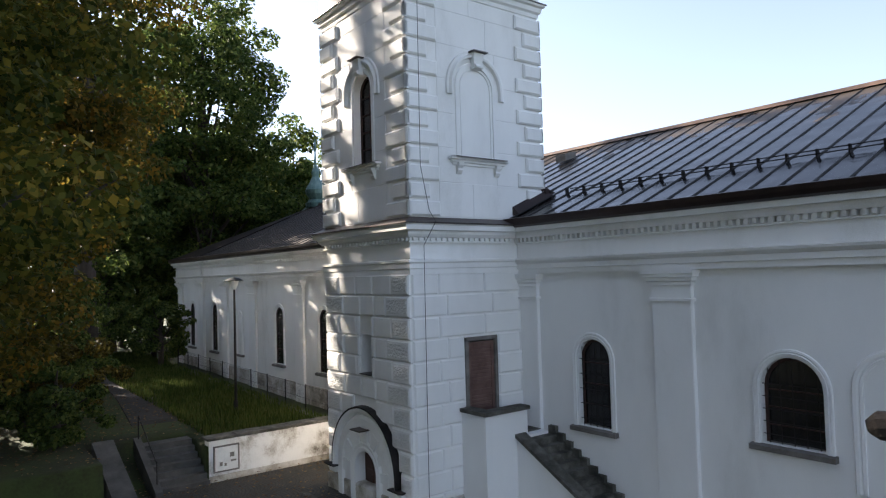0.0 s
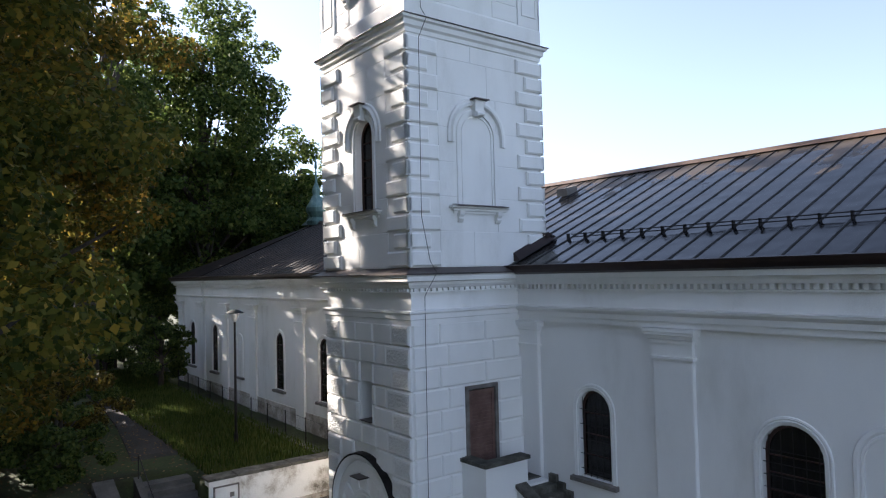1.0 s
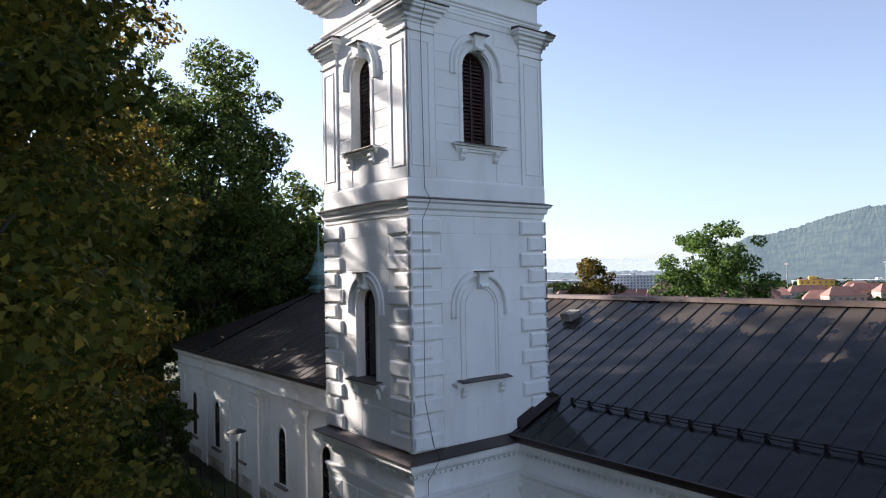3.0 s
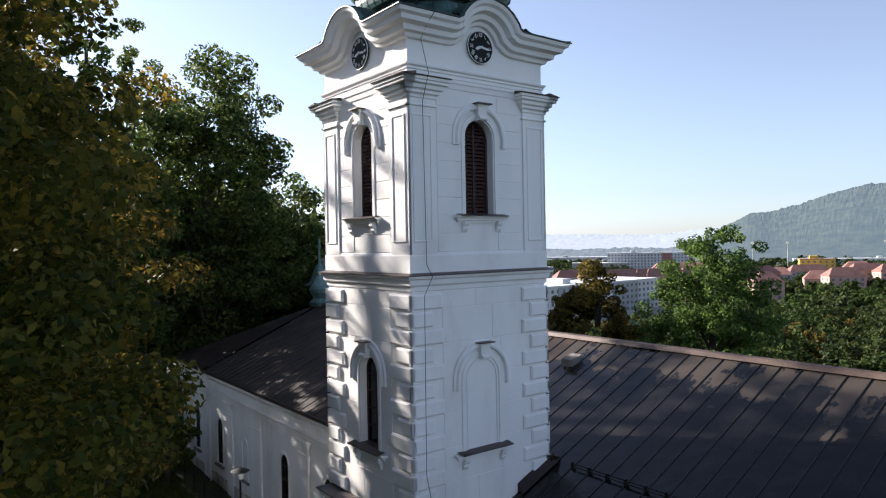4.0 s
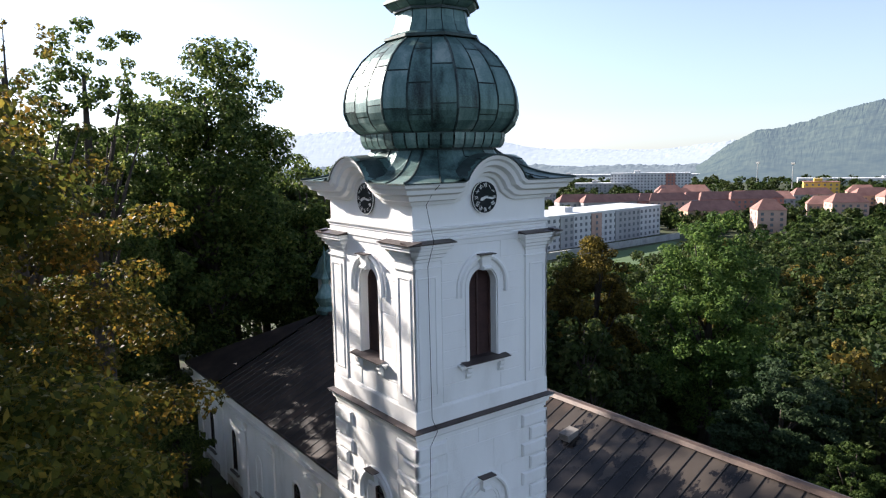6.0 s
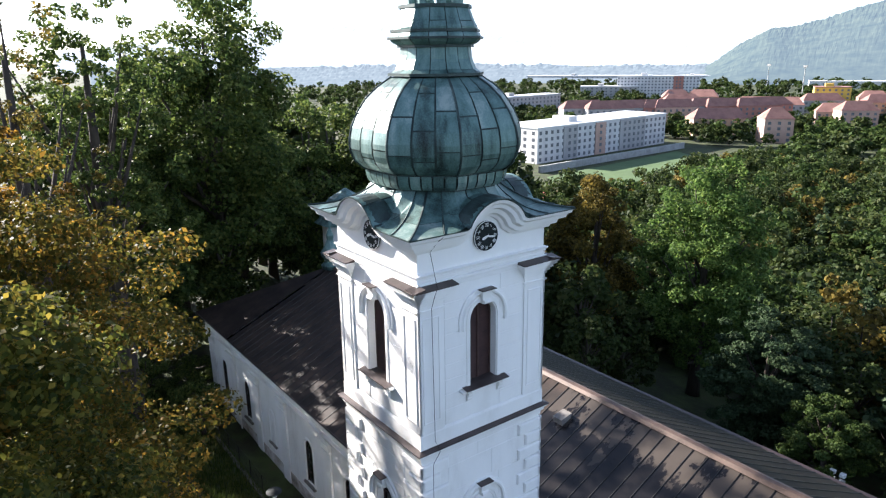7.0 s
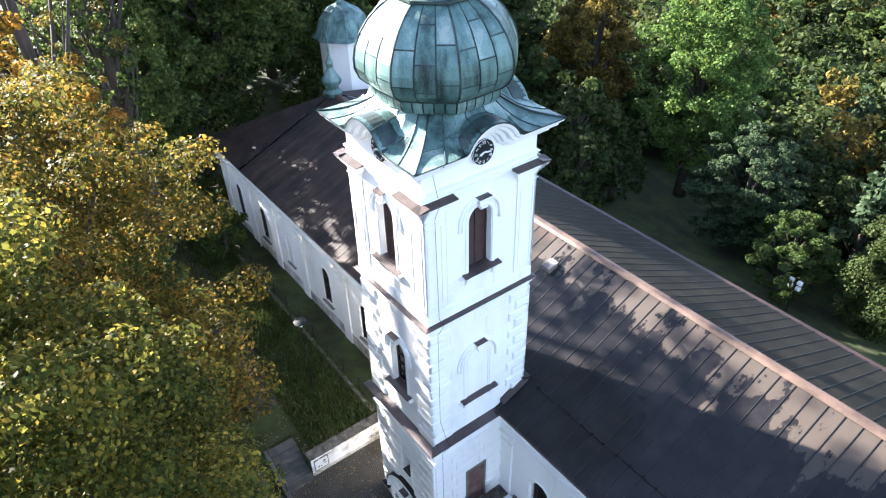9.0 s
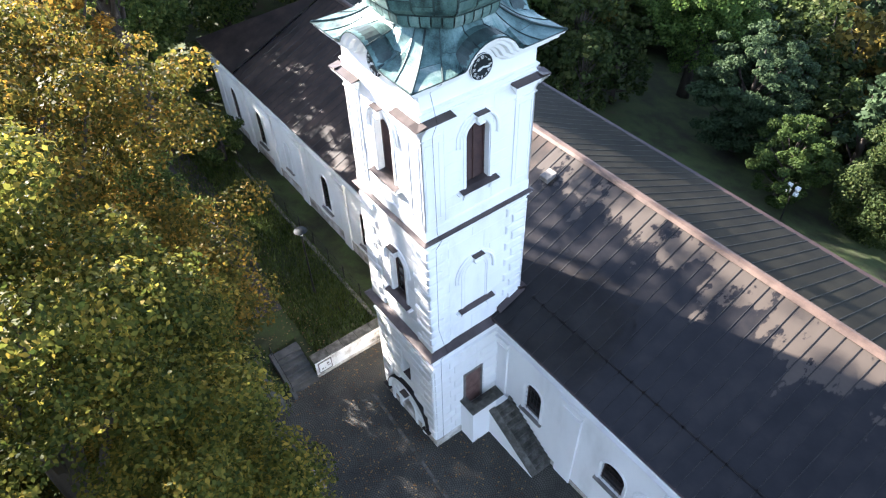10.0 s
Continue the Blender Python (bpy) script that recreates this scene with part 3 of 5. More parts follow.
        for i in range(1, 5):
            z = z0 + i * (spring - z0) / 4.2
            g.box(-half, half, 0.285, 0.31, z - 0.02, z + 0.02)
        g.box(-0.02, 0.02, 0.285, 0.31, z0, zt)
        part("window_frame", g, LOUVRE, w)


for side in FACES:
    tower_window(side, -0.05, 0.56, 17.78, 20.14, 0.3, "louvre", "round-headed belfry window with brown louvres")
tower_window("south", 0.05, 0.55, 10.55, 12.87, 0.3, "glass", "tall round-headed window with dark glass")
tower_window("east", -0.1, 0.64, 10.6, 12.75, 0.0, "", "blind round-headed niche, plastered shut")
part("niche_panel", Geo().path(arch(0.60, 10.62, 12.75), [(0.0, 0.03), (0.03, 0.02), (0.03, -0.02), (0.0, -0.03)]), PLASTER, tower, at=FACES["east"][0] @ Matrix.Translation((-0.1, 0, 0)))

# added dark core box, stands in for the shade inside the tower
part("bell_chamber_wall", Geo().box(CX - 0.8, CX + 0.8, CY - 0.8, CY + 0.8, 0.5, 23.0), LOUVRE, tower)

# main cornice with the arched gables over the clocks
def cornice_path(hw, steps=14):
    r, zc, base = 1.06, 22.92, 23.2
    pts = [(-hw, base), (-1.5, base), (-1.28, base + 0.003), (-1.15, base + 0.035), (-1.05, base + 0.11)]
    a0 = math.radians(157)
    pts += [(r * math.cos(a0 - i * math.radians(134) / steps), zc + r * math.sin(a0 - i * math.radians(134) / steps)) for i in range(steps + 1)]
    pts += [(-x, z) for x, z in pts[4::-1]]
    return pts


for side in FACES:
    m, hw = FACES[side]
    prof = [(0.0, -0.42), (0.12, -0.40), (0.16, -0.30), (0.30, -0.26), (0.34, -0.12), (0.52, -0.06), (0.56, 0.06), (0.66, 0.12), (0.70, 0.22), (0.0, 0.25)]
    pts = cornice_path(hw)
    n = len(pts)
    rings = []
    for i in range(n):
        a, b = Vector(pts[max(i - 1, 0)]), Vector(pts[min(i + 1, n - 1)])
        d = (b - a).normalized()
        ring = []
        for out, o in prof:
            ext = out * (-1 if i == 0 else 1 if i == n - 1 else 0)
            ring.append((pts[i][0] - d.y * o + ext, -out, pts[i][1] + d.x * o))
        rings.append(ring)
    part("main_cornice", Geo().loft(rings), PLASTER, tower, at=m)
    rings = []
    for i in range(n):
        a, b = Vector(pts[max(i - 1, 0)]), Vector(pts[min(i + 1, n - 1)])
        d = (b - a).normalized()
        ext = -1 if i == 0 else 1 if i == n - 1 else 0
        rings.append([(pts[i][0] - d.y * o + out * ext, -out, pts[i][1] + d.x * o) for out, o in ((0.0, 0.26), (0.74, 0.23), (0.74, 0.26), (0.0, 0.31))])
    part("cornice_sheet", Geo().loft(rings), SEAM, tower, "dark copper edge sheet", at=m)
    # wall inside the gable
    g = Geo()
    k = 16
    pl = [(1.0 * math.cos(math.pi * i / k), 22.92 + 1.0 * math.sin(math.pi * i / k)) for i in range(k + 1)]
    g.add([(x, -0.004, z) for x, z in pl] + [(x, 0.3, z) for x, z in pl], [tuple(range(k + 1)), tuple(range(2 * k + 1, k, -1))])
    part("gable_wall", g, PLASTER, tower, at=m)

# clocks
NUM = ["XII", "I", "II", "III", "IIII", "V", "VI", "VII", "VIII", "IX", "X", "XI"]
dg = bpy.context.evaluated_depsgraph_get()
glyph = {}
for txt in NUM:
    cu = bpy.data.curves.new("numeral", "FONT")
    cu.body, cu.size, cu.align_x, cu.align_y, cu.extrude = txt, 0.185, "CENTER", "CENTER", 0.004
    tmp = bpy.data.objects.new("numeral", cu)
    scene.collection.objects.link(tmp)
    dg.update()
    glyph[txt] = bpy.data.meshes.new_from_object(tmp.evaluated_get(dg))
    glyph[txt].materials.clear()
    glyph[txt].materials.append(WHITE)
    bpy.data.objects.remove(tmp)
for side in FACES:
    m, hw = FACES[side]
    ck = part("clock", Geo().loft([[(r * math.cos(2 * math.pi * i / 40), y, r * math.sin(2 * math.pi * i / 40)) for i in range(40)] for r, y in ((0.50, 0.0), (0.50, -0.06), (0.46, -0.075))]), CLOCKFACE, tower, "round black tower clock with white Roman numerals", at=m @ Matrix.Translation((0, -0.02, 22.92)))
    part("rim", Geo().loft([[(r * math.cos(2 * math.pi * i / 40), y, r * math.sin(2 * math.pi * i / 40)) for i in range(40)] for r, y in ((0.485, -0.05), (0.505, -0.05), (0.505, -0.07), (0.485, -0.07), (0.485, -0.05))], caps=False), WHITE, ck)
    for i, txt in enumerate(NUM):
        a = math.radians(90 - 30 * i)
        part("numeral", glyph[txt], WHITE, ck, at=Matrix.Translation((0.37 * math.cos(a), -0.082, 0.37 * math.sin(a))) @ Matrix.Rotation(-math.radians(30 * i), 4, "Y") @ Matrix.Rotation(radians(90), 4, "X") @ Matrix.Diagonal((0.66, 1, 1, 1)))
    for name, turn, ln, wd in (("minute_pointer", 98, 0.36, 0.035), ("hour_pointer", 250, 0.24, 0.05)):
        g = Geo().add([(-wd * 0.5, 0, -0.08), (wd * 0.5, 0, -0.08), (wd, 0, ln * 0.7), (0, 0, ln), (-wd, 0, ln * 0.7), (-wd * 0.5, -0.01, -0.08), (wd * 0.5, -0.01, -0.08), (wd, -0.01, ln * 0.7), (0, -0.01, ln), (-wd, -0.01, ln * 0.7)], [(0, 1, 2, 3, 4), (9, 8, 7, 6, 5)])
        part(name, g, WHITE, ck, at=Matrix.Translation((0, -0.1, 0)) @ Matrix.Rotation(radians(turn), 4, "Y"))

# copper skirt roof from the square cornice to the octagon
def octagon(theta):
    a = (theta + math.pi / 8) % (math.pi / 4) - math.pi / 8
    return 1 / math.cos(a)


def skirt(theta, s):
    c, n = math.cos(theta), math.sin(theta)
    ex, ey = HX + 0.72, HY + 0.72
    k = min(ex / max(1e-6, abs(c)), ey / max(1e-6, abs(n)))
    r0, r1 = k, 2.0 * octagon(theta)
    f = 1 - (1 - s) ** 1.0
    z = 23.46 + 0.95 * (0.22 * s + 0.78 * s ** 2.6)
    r = r0 + (r1 - r0) * f
    side = r * n if ex / max(1e-6, abs(c)) < ey / max(1e-6, abs(n)) else r * c
    if abs(side) < 1.33:
        z = max(z, 22.92 + math.sqrt(1.33 ** 2 - side ** 2))
    elif abs(side) < 1.75:
        z += 0.12 * ((1.75 - abs(side)) / 0.42) ** 2 * (1 - s)
    return (CX + r * c, CY + r * n, z)


N = 192
skirt_roof = part("skirt_roof", Geo().loft([[tuple(Vector(skirt(2 * math.pi * (j + 0.5) / N, s / 8)) - Vector((0, 0, 0.03))) for j in range(N)] for s in range(9)], caps=False), SEAM, tower, "patinated copper skirt roof")
for j in range(16):
    for s0, s1 in ((0.0, 0.45 if j % 2 else 0.6), (0.46 if j % 2 else 0.61, 1.0)):
        g = Geo().loft([[skirt(2 * math.pi * (j + 0.52 + 0.96 * q / 12) / 16, s0 + (s1 - s0) * s / 4) for q in range(13)] for s in range(5)], closed=False)
        part("copper_sheet", g, COPPER, skirt_roof)
for j in range(16):
    th = 2 * math.pi * (j + 0.5) / 16
    g = Geo().tube([Vector(skirt(th, s / 8)) + Vector((0, 0, 0.012)) for s in range(9)], [0.02] * 9, 5)
    part("seam", g, SEAM, tower)
for j in range(4):
    th = math.atan2((HY + 0.72) * (1 if j in (0, 1) else -1), (HX + 0.72) * (1 if j in (0, 3) else -1))
    part("hip_seam", Geo().tube([Vector(skirt(th, s / 8)) + Vector((0, 0, 0.02)) for s in range(9)], [0.04] * 9, 5), SEAM, tower)

# octagonal drum, onion dome, neck and lantern
def ring8(r, z):
    return [(CX + r / math.cos(math.pi / 8) * math.cos(math.pi / 4 * j + math.pi / 8), CY + r / math.cos(math.pi / 8) * math.sin(math.pi / 4 * j + math.pi / 8), z) for j in range(8)]


part("drum", Geo().loft([ring8(r, z) for r, z in ((2.05, 24.2), (2.0, 24.5), (2.18, 24.54), (2.2, 24.84), (2.3, 24.87), (2.3, 24.95), (2.1, 25.0))]), SEAM, tower, "dark copper drum under the dome")
DOME = [(2.12, 24.86), (2.42, 25.0), (2.68, 25.25), (2.80, 25.6), (2.80, 25.95), (2.72, 26.35), (2.52, 26.8), (2.22, 27.25), (1.86, 27.6), (1.42, 27.9)]
NECK = [(1.44, 27.92), (1.50, 27.98), (1.30, 28.12), (1.16, 28.45), (1.12, 28.85)]
CAPR = [(1.12, 28.85), (1.36, 28.95), (1.46, 29.08), (1.44, 29.22), (1.34, 29.3), (1.36, 29.42), (1.26, 29.6), (1.12, 29.95), (1.06, 30.1)]


def profile_at(prof, s):
    k = s * (len(prof) - 1)
    i = min(int(k), len(prof) - 2)
    f = k - i
    return (prof[i][0] * (1 - f) + prof[i + 1][0] * f, prof[i][1] * (1 - f) + prof[i + 1][1] * f)


def dome_point(prof, a, s, off=0.0):
    r, z = profile_at(prof, s)
    rr = (r + off) * (0.72 / math.cos(a) + 0.28 * 1.03)
    return (rr * math.cos(a), rr * math.sin(a), z)


def shell(prof, steps):
    rings = []
    for i in range(steps + 1):
        rings.append([tuple(Vector(dome_point(prof, ((j / 4) % 1 - 0.5) * math.pi / 4, i / steps, -0.03)) @ Matrix.Rotation(-(int(j / 4)) * math.pi / 4, 3, "Z")) for j in range(32)])
    return Geo().loft(rings)


hub = Matrix.Translation((CX, CY, 0))
dome = part("dome", shell(DOME, 18), SEAM, tower, "patinated copper onion dome with standing seams", at=hub)
neck = part("neck", shell(NECK, 8), SEAM, tower, at=hub)
crown_ring = part("neck_ring", shell(CAPR, 12), SEAM, tower, at=hub)
E8 = math.pi / 8


def sheets(prof, parent, columns, rows_of, n=6):
    for c in range(columns):
        a0, a1 = -E8 + 2 * E8 * c / columns + 0.012, -E8 + 2 * E8 * (c + 1) / columns - 0.012
        rows = rows_of[c % len(rows_of)]
        for s0, s1 in zip(rows[:-1], rows[1:]):
            rings = []
            for i in range(n + 1):
                s = s0 + 0.006 + (s1 - s0 - 0.012) * i / n
                rings.append([dome_point(prof, a0 + (a1 - a0) * q / 2, s) for q in range(3)])
            me = Geo().loft(rings, closed=False).mesh("copper_sheet")
            me.materials.append(COPPER)
            for f in range(8):
                part("copper_sheet", me, COPPER, parent, at=Matrix.Rotation(f * math.pi / 4, 4, "Z"))


sheets(DOME, dome, 3, [[0.0, 0.34, 0.66, 1.0], [0.0, 0.28, 0.56, 0.84, 1.0], [0.0, 0.38, 0.7, 1.0]])
sheets(NECK, neck, 2, [[0.0, 0.35, 1.0], [0.0, 0.5, 1.0]], 4)
sheets(CAPR, crown_ring, 2, [[0.0, 0.5, 1.0], [0.0, 0.5, 0.75, 1.0]], 6)
sheets([(2.2, 24.46), (2.33, 24.62), (2.36, 24.92)], dome, 5, [[0.0, 1.0]], 3)
# thin dark rolls along the mouldings of neck and crown ring
for r, z, w in ((1.47, 27.97, 0.045), (1.15, 28.86, 0.05), (1.47, 29.1, 0.035), (1.36, 29.32, 0.04), (1.09, 30.06, 0.05)):
    part("edge_roll", Geo().loft([ring8(r + d, z + h) for d, h in ((0, -w), (w, -w), (w, w), (0, w))]), SEAM, tower, "dark moulding edge on the dome neck")
rib = Geo().tube([dome_point(DOME, E8, i / 18, 0.0) for i in range(19)], [0.042] * 19, 6).mesh("rib")
for f in range(8):
    part("rib", rib, SEAM, dome, at=Matrix.Rotation(f * math.pi / 4, 4, "Z"))
column = Geo().lathe([(0.16, 30.1), (0.16, 30.3), (0.1, 30.36), (0.11, 31.2), (0.16, 31.3), (0.16, 31.5)], 10).mesh("column")
for f in range(8):
    a = f * math.pi / 4 + E8
    part("lantern_column", column, COPPER, tower, at=Matrix.Translation((CX + 0.78 * math.cos(a), CY + 0.78 * math.sin(a), 0)))
part("lantern_roof", Geo().lathe([(1.05, 31.5), (1.1, 31.62), (0.85, 31.75), (0.95, 32.2), (0.6, 32.7), (0.15, 33.1), (0.1, 33.6), (0.16, 33.75), (0.03, 34.0), (0.03, 35.0)], 16, (CX, CY)), COPPER, tower, "small copper cupola over the lantern")

# lightning conductor down the corner
g = Geo().tube([(0.76, 0.45, 23.4), (0.5, 0.42, 23.2), (0.14, 0.4, 22.8), (0.46, 0.42, 21.75), (0.14, 0.42, 21.0), (0.12, 0.48, 16.3), (0.3, 0.55, 15.95), (0.1, 0.4, 15.4), (0.1, 0.36, 10.2), (0.12, 0.62, 8.9), (0.45, 0.6, 8.56), (0.12, 0.4, 7.9), (0.12, 0.35, 0.6)], [0.009] * 13, 5)
part("lightning_conductor", g, IRON, tower)

# portal on the south side
m, hw = FACES["south"]
pc = m @ Matrix.Translation((-0.12, 0, 0.0))
portal = part("portal", Geo().path(arch(1.45, 0.0, 1.0, 20), [(0.0, -0.28), (0.10, -0.28), (0.14, -0.18), (0.14, 0.05), (0.05, 0.1), (0.05, 0.52), (0.13, 0.58), (0.10, 0.68), (0.13, 0.72), (0.10, 0.82), (0.0, 0.83)]), PLASTER, tower, "arched plaster portal surround", at=pc)
hoodpts = [(2.2, 0.86), (1.9, 0.88)] + [(1.9 * math.cos(math.pi * i / 24), 1.1 + 1.9 * math.sin(math.pi * i / 24)) for i in range(25)] + [(-1.9, 0.88), (-2.2, 0.86)]
part("hood_sheet", Geo().path(hoodpts, [(0.0, 0.06), (0.24, 0.04), (0.24, -0.01), (0.0, -0.03)]), IRON, portal, "dark sheet metal hood")
part("hood_mould", Geo().path(hoodpts, [(0.0, 0.05), (0.24, 0.05), (0.2, 0.14), (0.1, 0.2), (0.0, 0.22)]), PLASTER, portal)
vous = Geo().add([(0.86, -0.10, -0.13), (1.36, -0.12, -0.2), (1.36, -0.12, 0.2), (0.86, -0.10, 0.13), (0.86, 0.0, -0.13), (1.36, 0.0, -0.2), (1.36, 0.0, 0.2), (0.86, 0.0, 0.13)], [(0, 1, 2, 3), (0, 4, 5, 1), (1, 5, 6, 2), (2, 6, 7, 3), (3, 7, 4, 0)]).mesh("voussoir")
for i in range(7):
    part("voussoir", vous, PLASTER, portal, at=Matrix.Translation((0, 0, 1.0)) @ Matrix.Rotation(-math.radians(i * 30), 4, "Y"))
part("cap_sheet", Geo().box(-0.28, 0.28, -0.45, 0, 2.3, 2.34), FLASH, portal, "brown sheet metal cover")
ol = arch(0.62, 0.02, 1.35)
pd = part("portal_door", Geo().add([(x, 0.28, z) for x, z in ol] + [(x, 0.34, z) for x, z in ol], [tuple(range(len(ol))), tuple(range(2 * len(ol) - 1, len(ol) - 1, -1))]), DARKDOOR, tower, "dark red-brown wooden portal door", at=pc)
for x in (-0.3, 0.3):
    for z in (0.2, 0.95):
        part("door_panel", Geo().box(x - 0.2, x + 0.2, 0.255, 0.29, z, z + 0.6, 0.02), DARKDOOR, pd)
for x in (-1.95, 1.95):
    part("impost_sheet", Geo().box(x - 0.32, x + 0.32, -0.34, 0.0, 0.86, 0.9), IRON, portal)
# small deep window above it
hole = part("small_window", Geo().box(-0.36, 0.36, 0.4, 0.44, 3.98, 5.28), GLASS, tower, "small deep square window", at=m)
part("sill_sheet", Geo().box(-0.33, 0.33, -0.1, 0.4, 4.0, 4.03), FLASH, hole)

# door on the east side
m, hw = FACES["east"]
dc = m @ Matrix.Translation((-0.17, 0, 0))
dr = part("door", Geo().box(-0.5, 0.5, 0.02, 0.07, 2.2, 4.98), DOORWOOD, tower, "weathered brown louvred wooden door", at=dc)
g = Geo()
for x0, x1, a, b in ((-0.64, -0.52, 2.2, 5.13), (0.52, 0.64, 2.2, 5.13), (-0.64, 0.64, 5.02, 5.14)):
    g.box(x0, x1, -0.06, 0.1, a, b, 0.01)
part("door_frame", g, SANDSTONE, dr)
g = Geo()
for x0, x1 in ((-0.5, -0.4), (0.4, 0.5)):
    g.box(x0, x1, -0.012, 0.03, 2.2, 4.98)
for z in (2.2, 3.45, 4.88):
    g.box(-0.4, 0.4, -0.012, 0.03, z, z + 0.1)
part("door_rail", g, DOORWOOD, dr)
slat = Geo().box(-0.4, 0.4, -0.004, 0.03, 0, 0.09, 0.012).mesh("slat")
for i in range(24):
    z = 2.32 + i * 0.106
    if abs(z - 3.5) > 0.1 and z < 4.8:
        part("slat", slat, DOORWOOD, dr, at=Matrix.Translation((0, 0, z)))

# ---- church building ----
WY, XL, XR, YN = 4.3, -36.9, 24.0, 20.0
church = thing("church", "long white plastered church with a dark sheet metal roof", "church", pose(0, 0, 0))
NAVE = [(2.85, 0.58, 2.55, 4.48, True), (8.45, 0.69, 3.0, 4.28, True), (14.6, 0.70, 3.0, 4.4, True), (20.2, 0.70, 3.0, 4.4, True)]
WING = [(x, 0.5, 2.5, 5.05, True) for x in (-8.6, -13.66, -18.82, -29.07, -33.73)]
part("wall", wall_with_holes(-5.02, XR, -0.2, 8.3, WY, 0.5, NAVE), PLASTER, church)
part("wall", wall_with_holes(XL, -5.02, 0.2, 8.3, WY, 0.5, WING), PLASTER_WING, church)
part("end_wall", Geo().box(XL, XL + 0.5, WY + 0.5, YN, 0.2, 8.3), PLASTER_WING, church)
part("end_wall", Geo().box(XR - 0.5, XR, WY + 0.5, YN, -0.2, 8.3), PLASTER, church)
part("wall", Geo().box(XL, XR, YN, YN + 0.5, -2, 8.3), PLASTER_WING, church)
part("plinth", Geo().box(-36.95, -5.02, WY - 0.05, WY, 0.2, 1.75), PLINTH, church, "weathered grey plinth")
part("plinth", Geo().box(0.1, XR, WY - 0.05, WY, -0.1, 0.35), PLINTH, church, "weathered grey plinth")


def run(name, prof, mat, x0, x1, parent, label=""):
    """A moulding along the south wall; prof is (out, z)."""
    return part(name, Geo().loft([[(x, WY - o, z) for o, z in prof] for x in (x0, x1)]), mat, parent, label)


for x0, x1, mt in ((XL - 0.3, -5.03, PLASTER_WING), (0.01, XR, PLASTER)):
    run("architrave", [(0, 7.0), (0.17, 7.0), (0.17, 7.15), (0.24, 7.16), (0.24, 7.30), (0.27, 7.32), (0.36, 7.39), (0.38, 7.45), (0.16, 7.47), (0.14, 7.94), (0.24, 7.95), (0.24, 7.99), (0.14, 8.0), (0.14, 8.12), (0.32, 8.13), (0.37, 8.22), (0.39, 8.3), (0.52, 8.31), (0.52, 8.44), (0.58, 8.5), (0, 8.5)], mt, x0, x1, church)
    run("gutter", [(0, 8.45), (0.55, 8.45), (0.66, 8.5), (0.72, 8.6), (0.74, 8.72), (0.68, 8.74), (0.66, 8.62), (0.3, 8.6), (0, 8.75)], GUTTER, x0, x1, church, "dark brown sheet metal gutter")
d2 = Geo().box(-0.045, 0.045, WY - 0.28, WY - 0.1, 8.0, 8.13).mesh("dentil")
for i in range(110):
    part("dentil", d2, PLASTER, church, at=Matrix.Translation((0.15 + i * 0.19, 0, 0)))
g = Geo()
for i in range(165):
    x = -5.2 - i * 0.19
    g.box(x - 0.045, x + 0.045, WY - 0.28, WY - 0.1, 8.0, 8.13)
tagged(part("dentil_row", g, PLASTER_WING, church), kind="stuff")


def pilaster(x, w, mat, z0=-0.1):
    p = part("pilaster", Geo().box(x - w / 2, x + w / 2, WY - 0.13, WY + 0.02, z0, 6.95, 0.02), mat, church)
    g = Geo().stack(w, -0.13, ((0.06, 6.2, 6.27), (0.005, 6.28, 6.6), (0.05, 6.61, 6.69), (0.10, 6.72, 6.8), (0.17, 6.82, 6.89), (0.20, 6.9, 6.99)))
    part("capital", g, mat, p, at=Matrix.Translation((x, WY, 0)))


pilaster(0.42, 0.75, PLASTER)
for x in (5.58, 11.9, 17.4, 23.2):
    pilaster(x, 1.15, PLASTER)
for x in (-6.1, -11.1, -16.2, -22.4, -27.0, -31.6, -36.3):
    pilaster(x, 1.0, PLASTER_WING, 0.3)


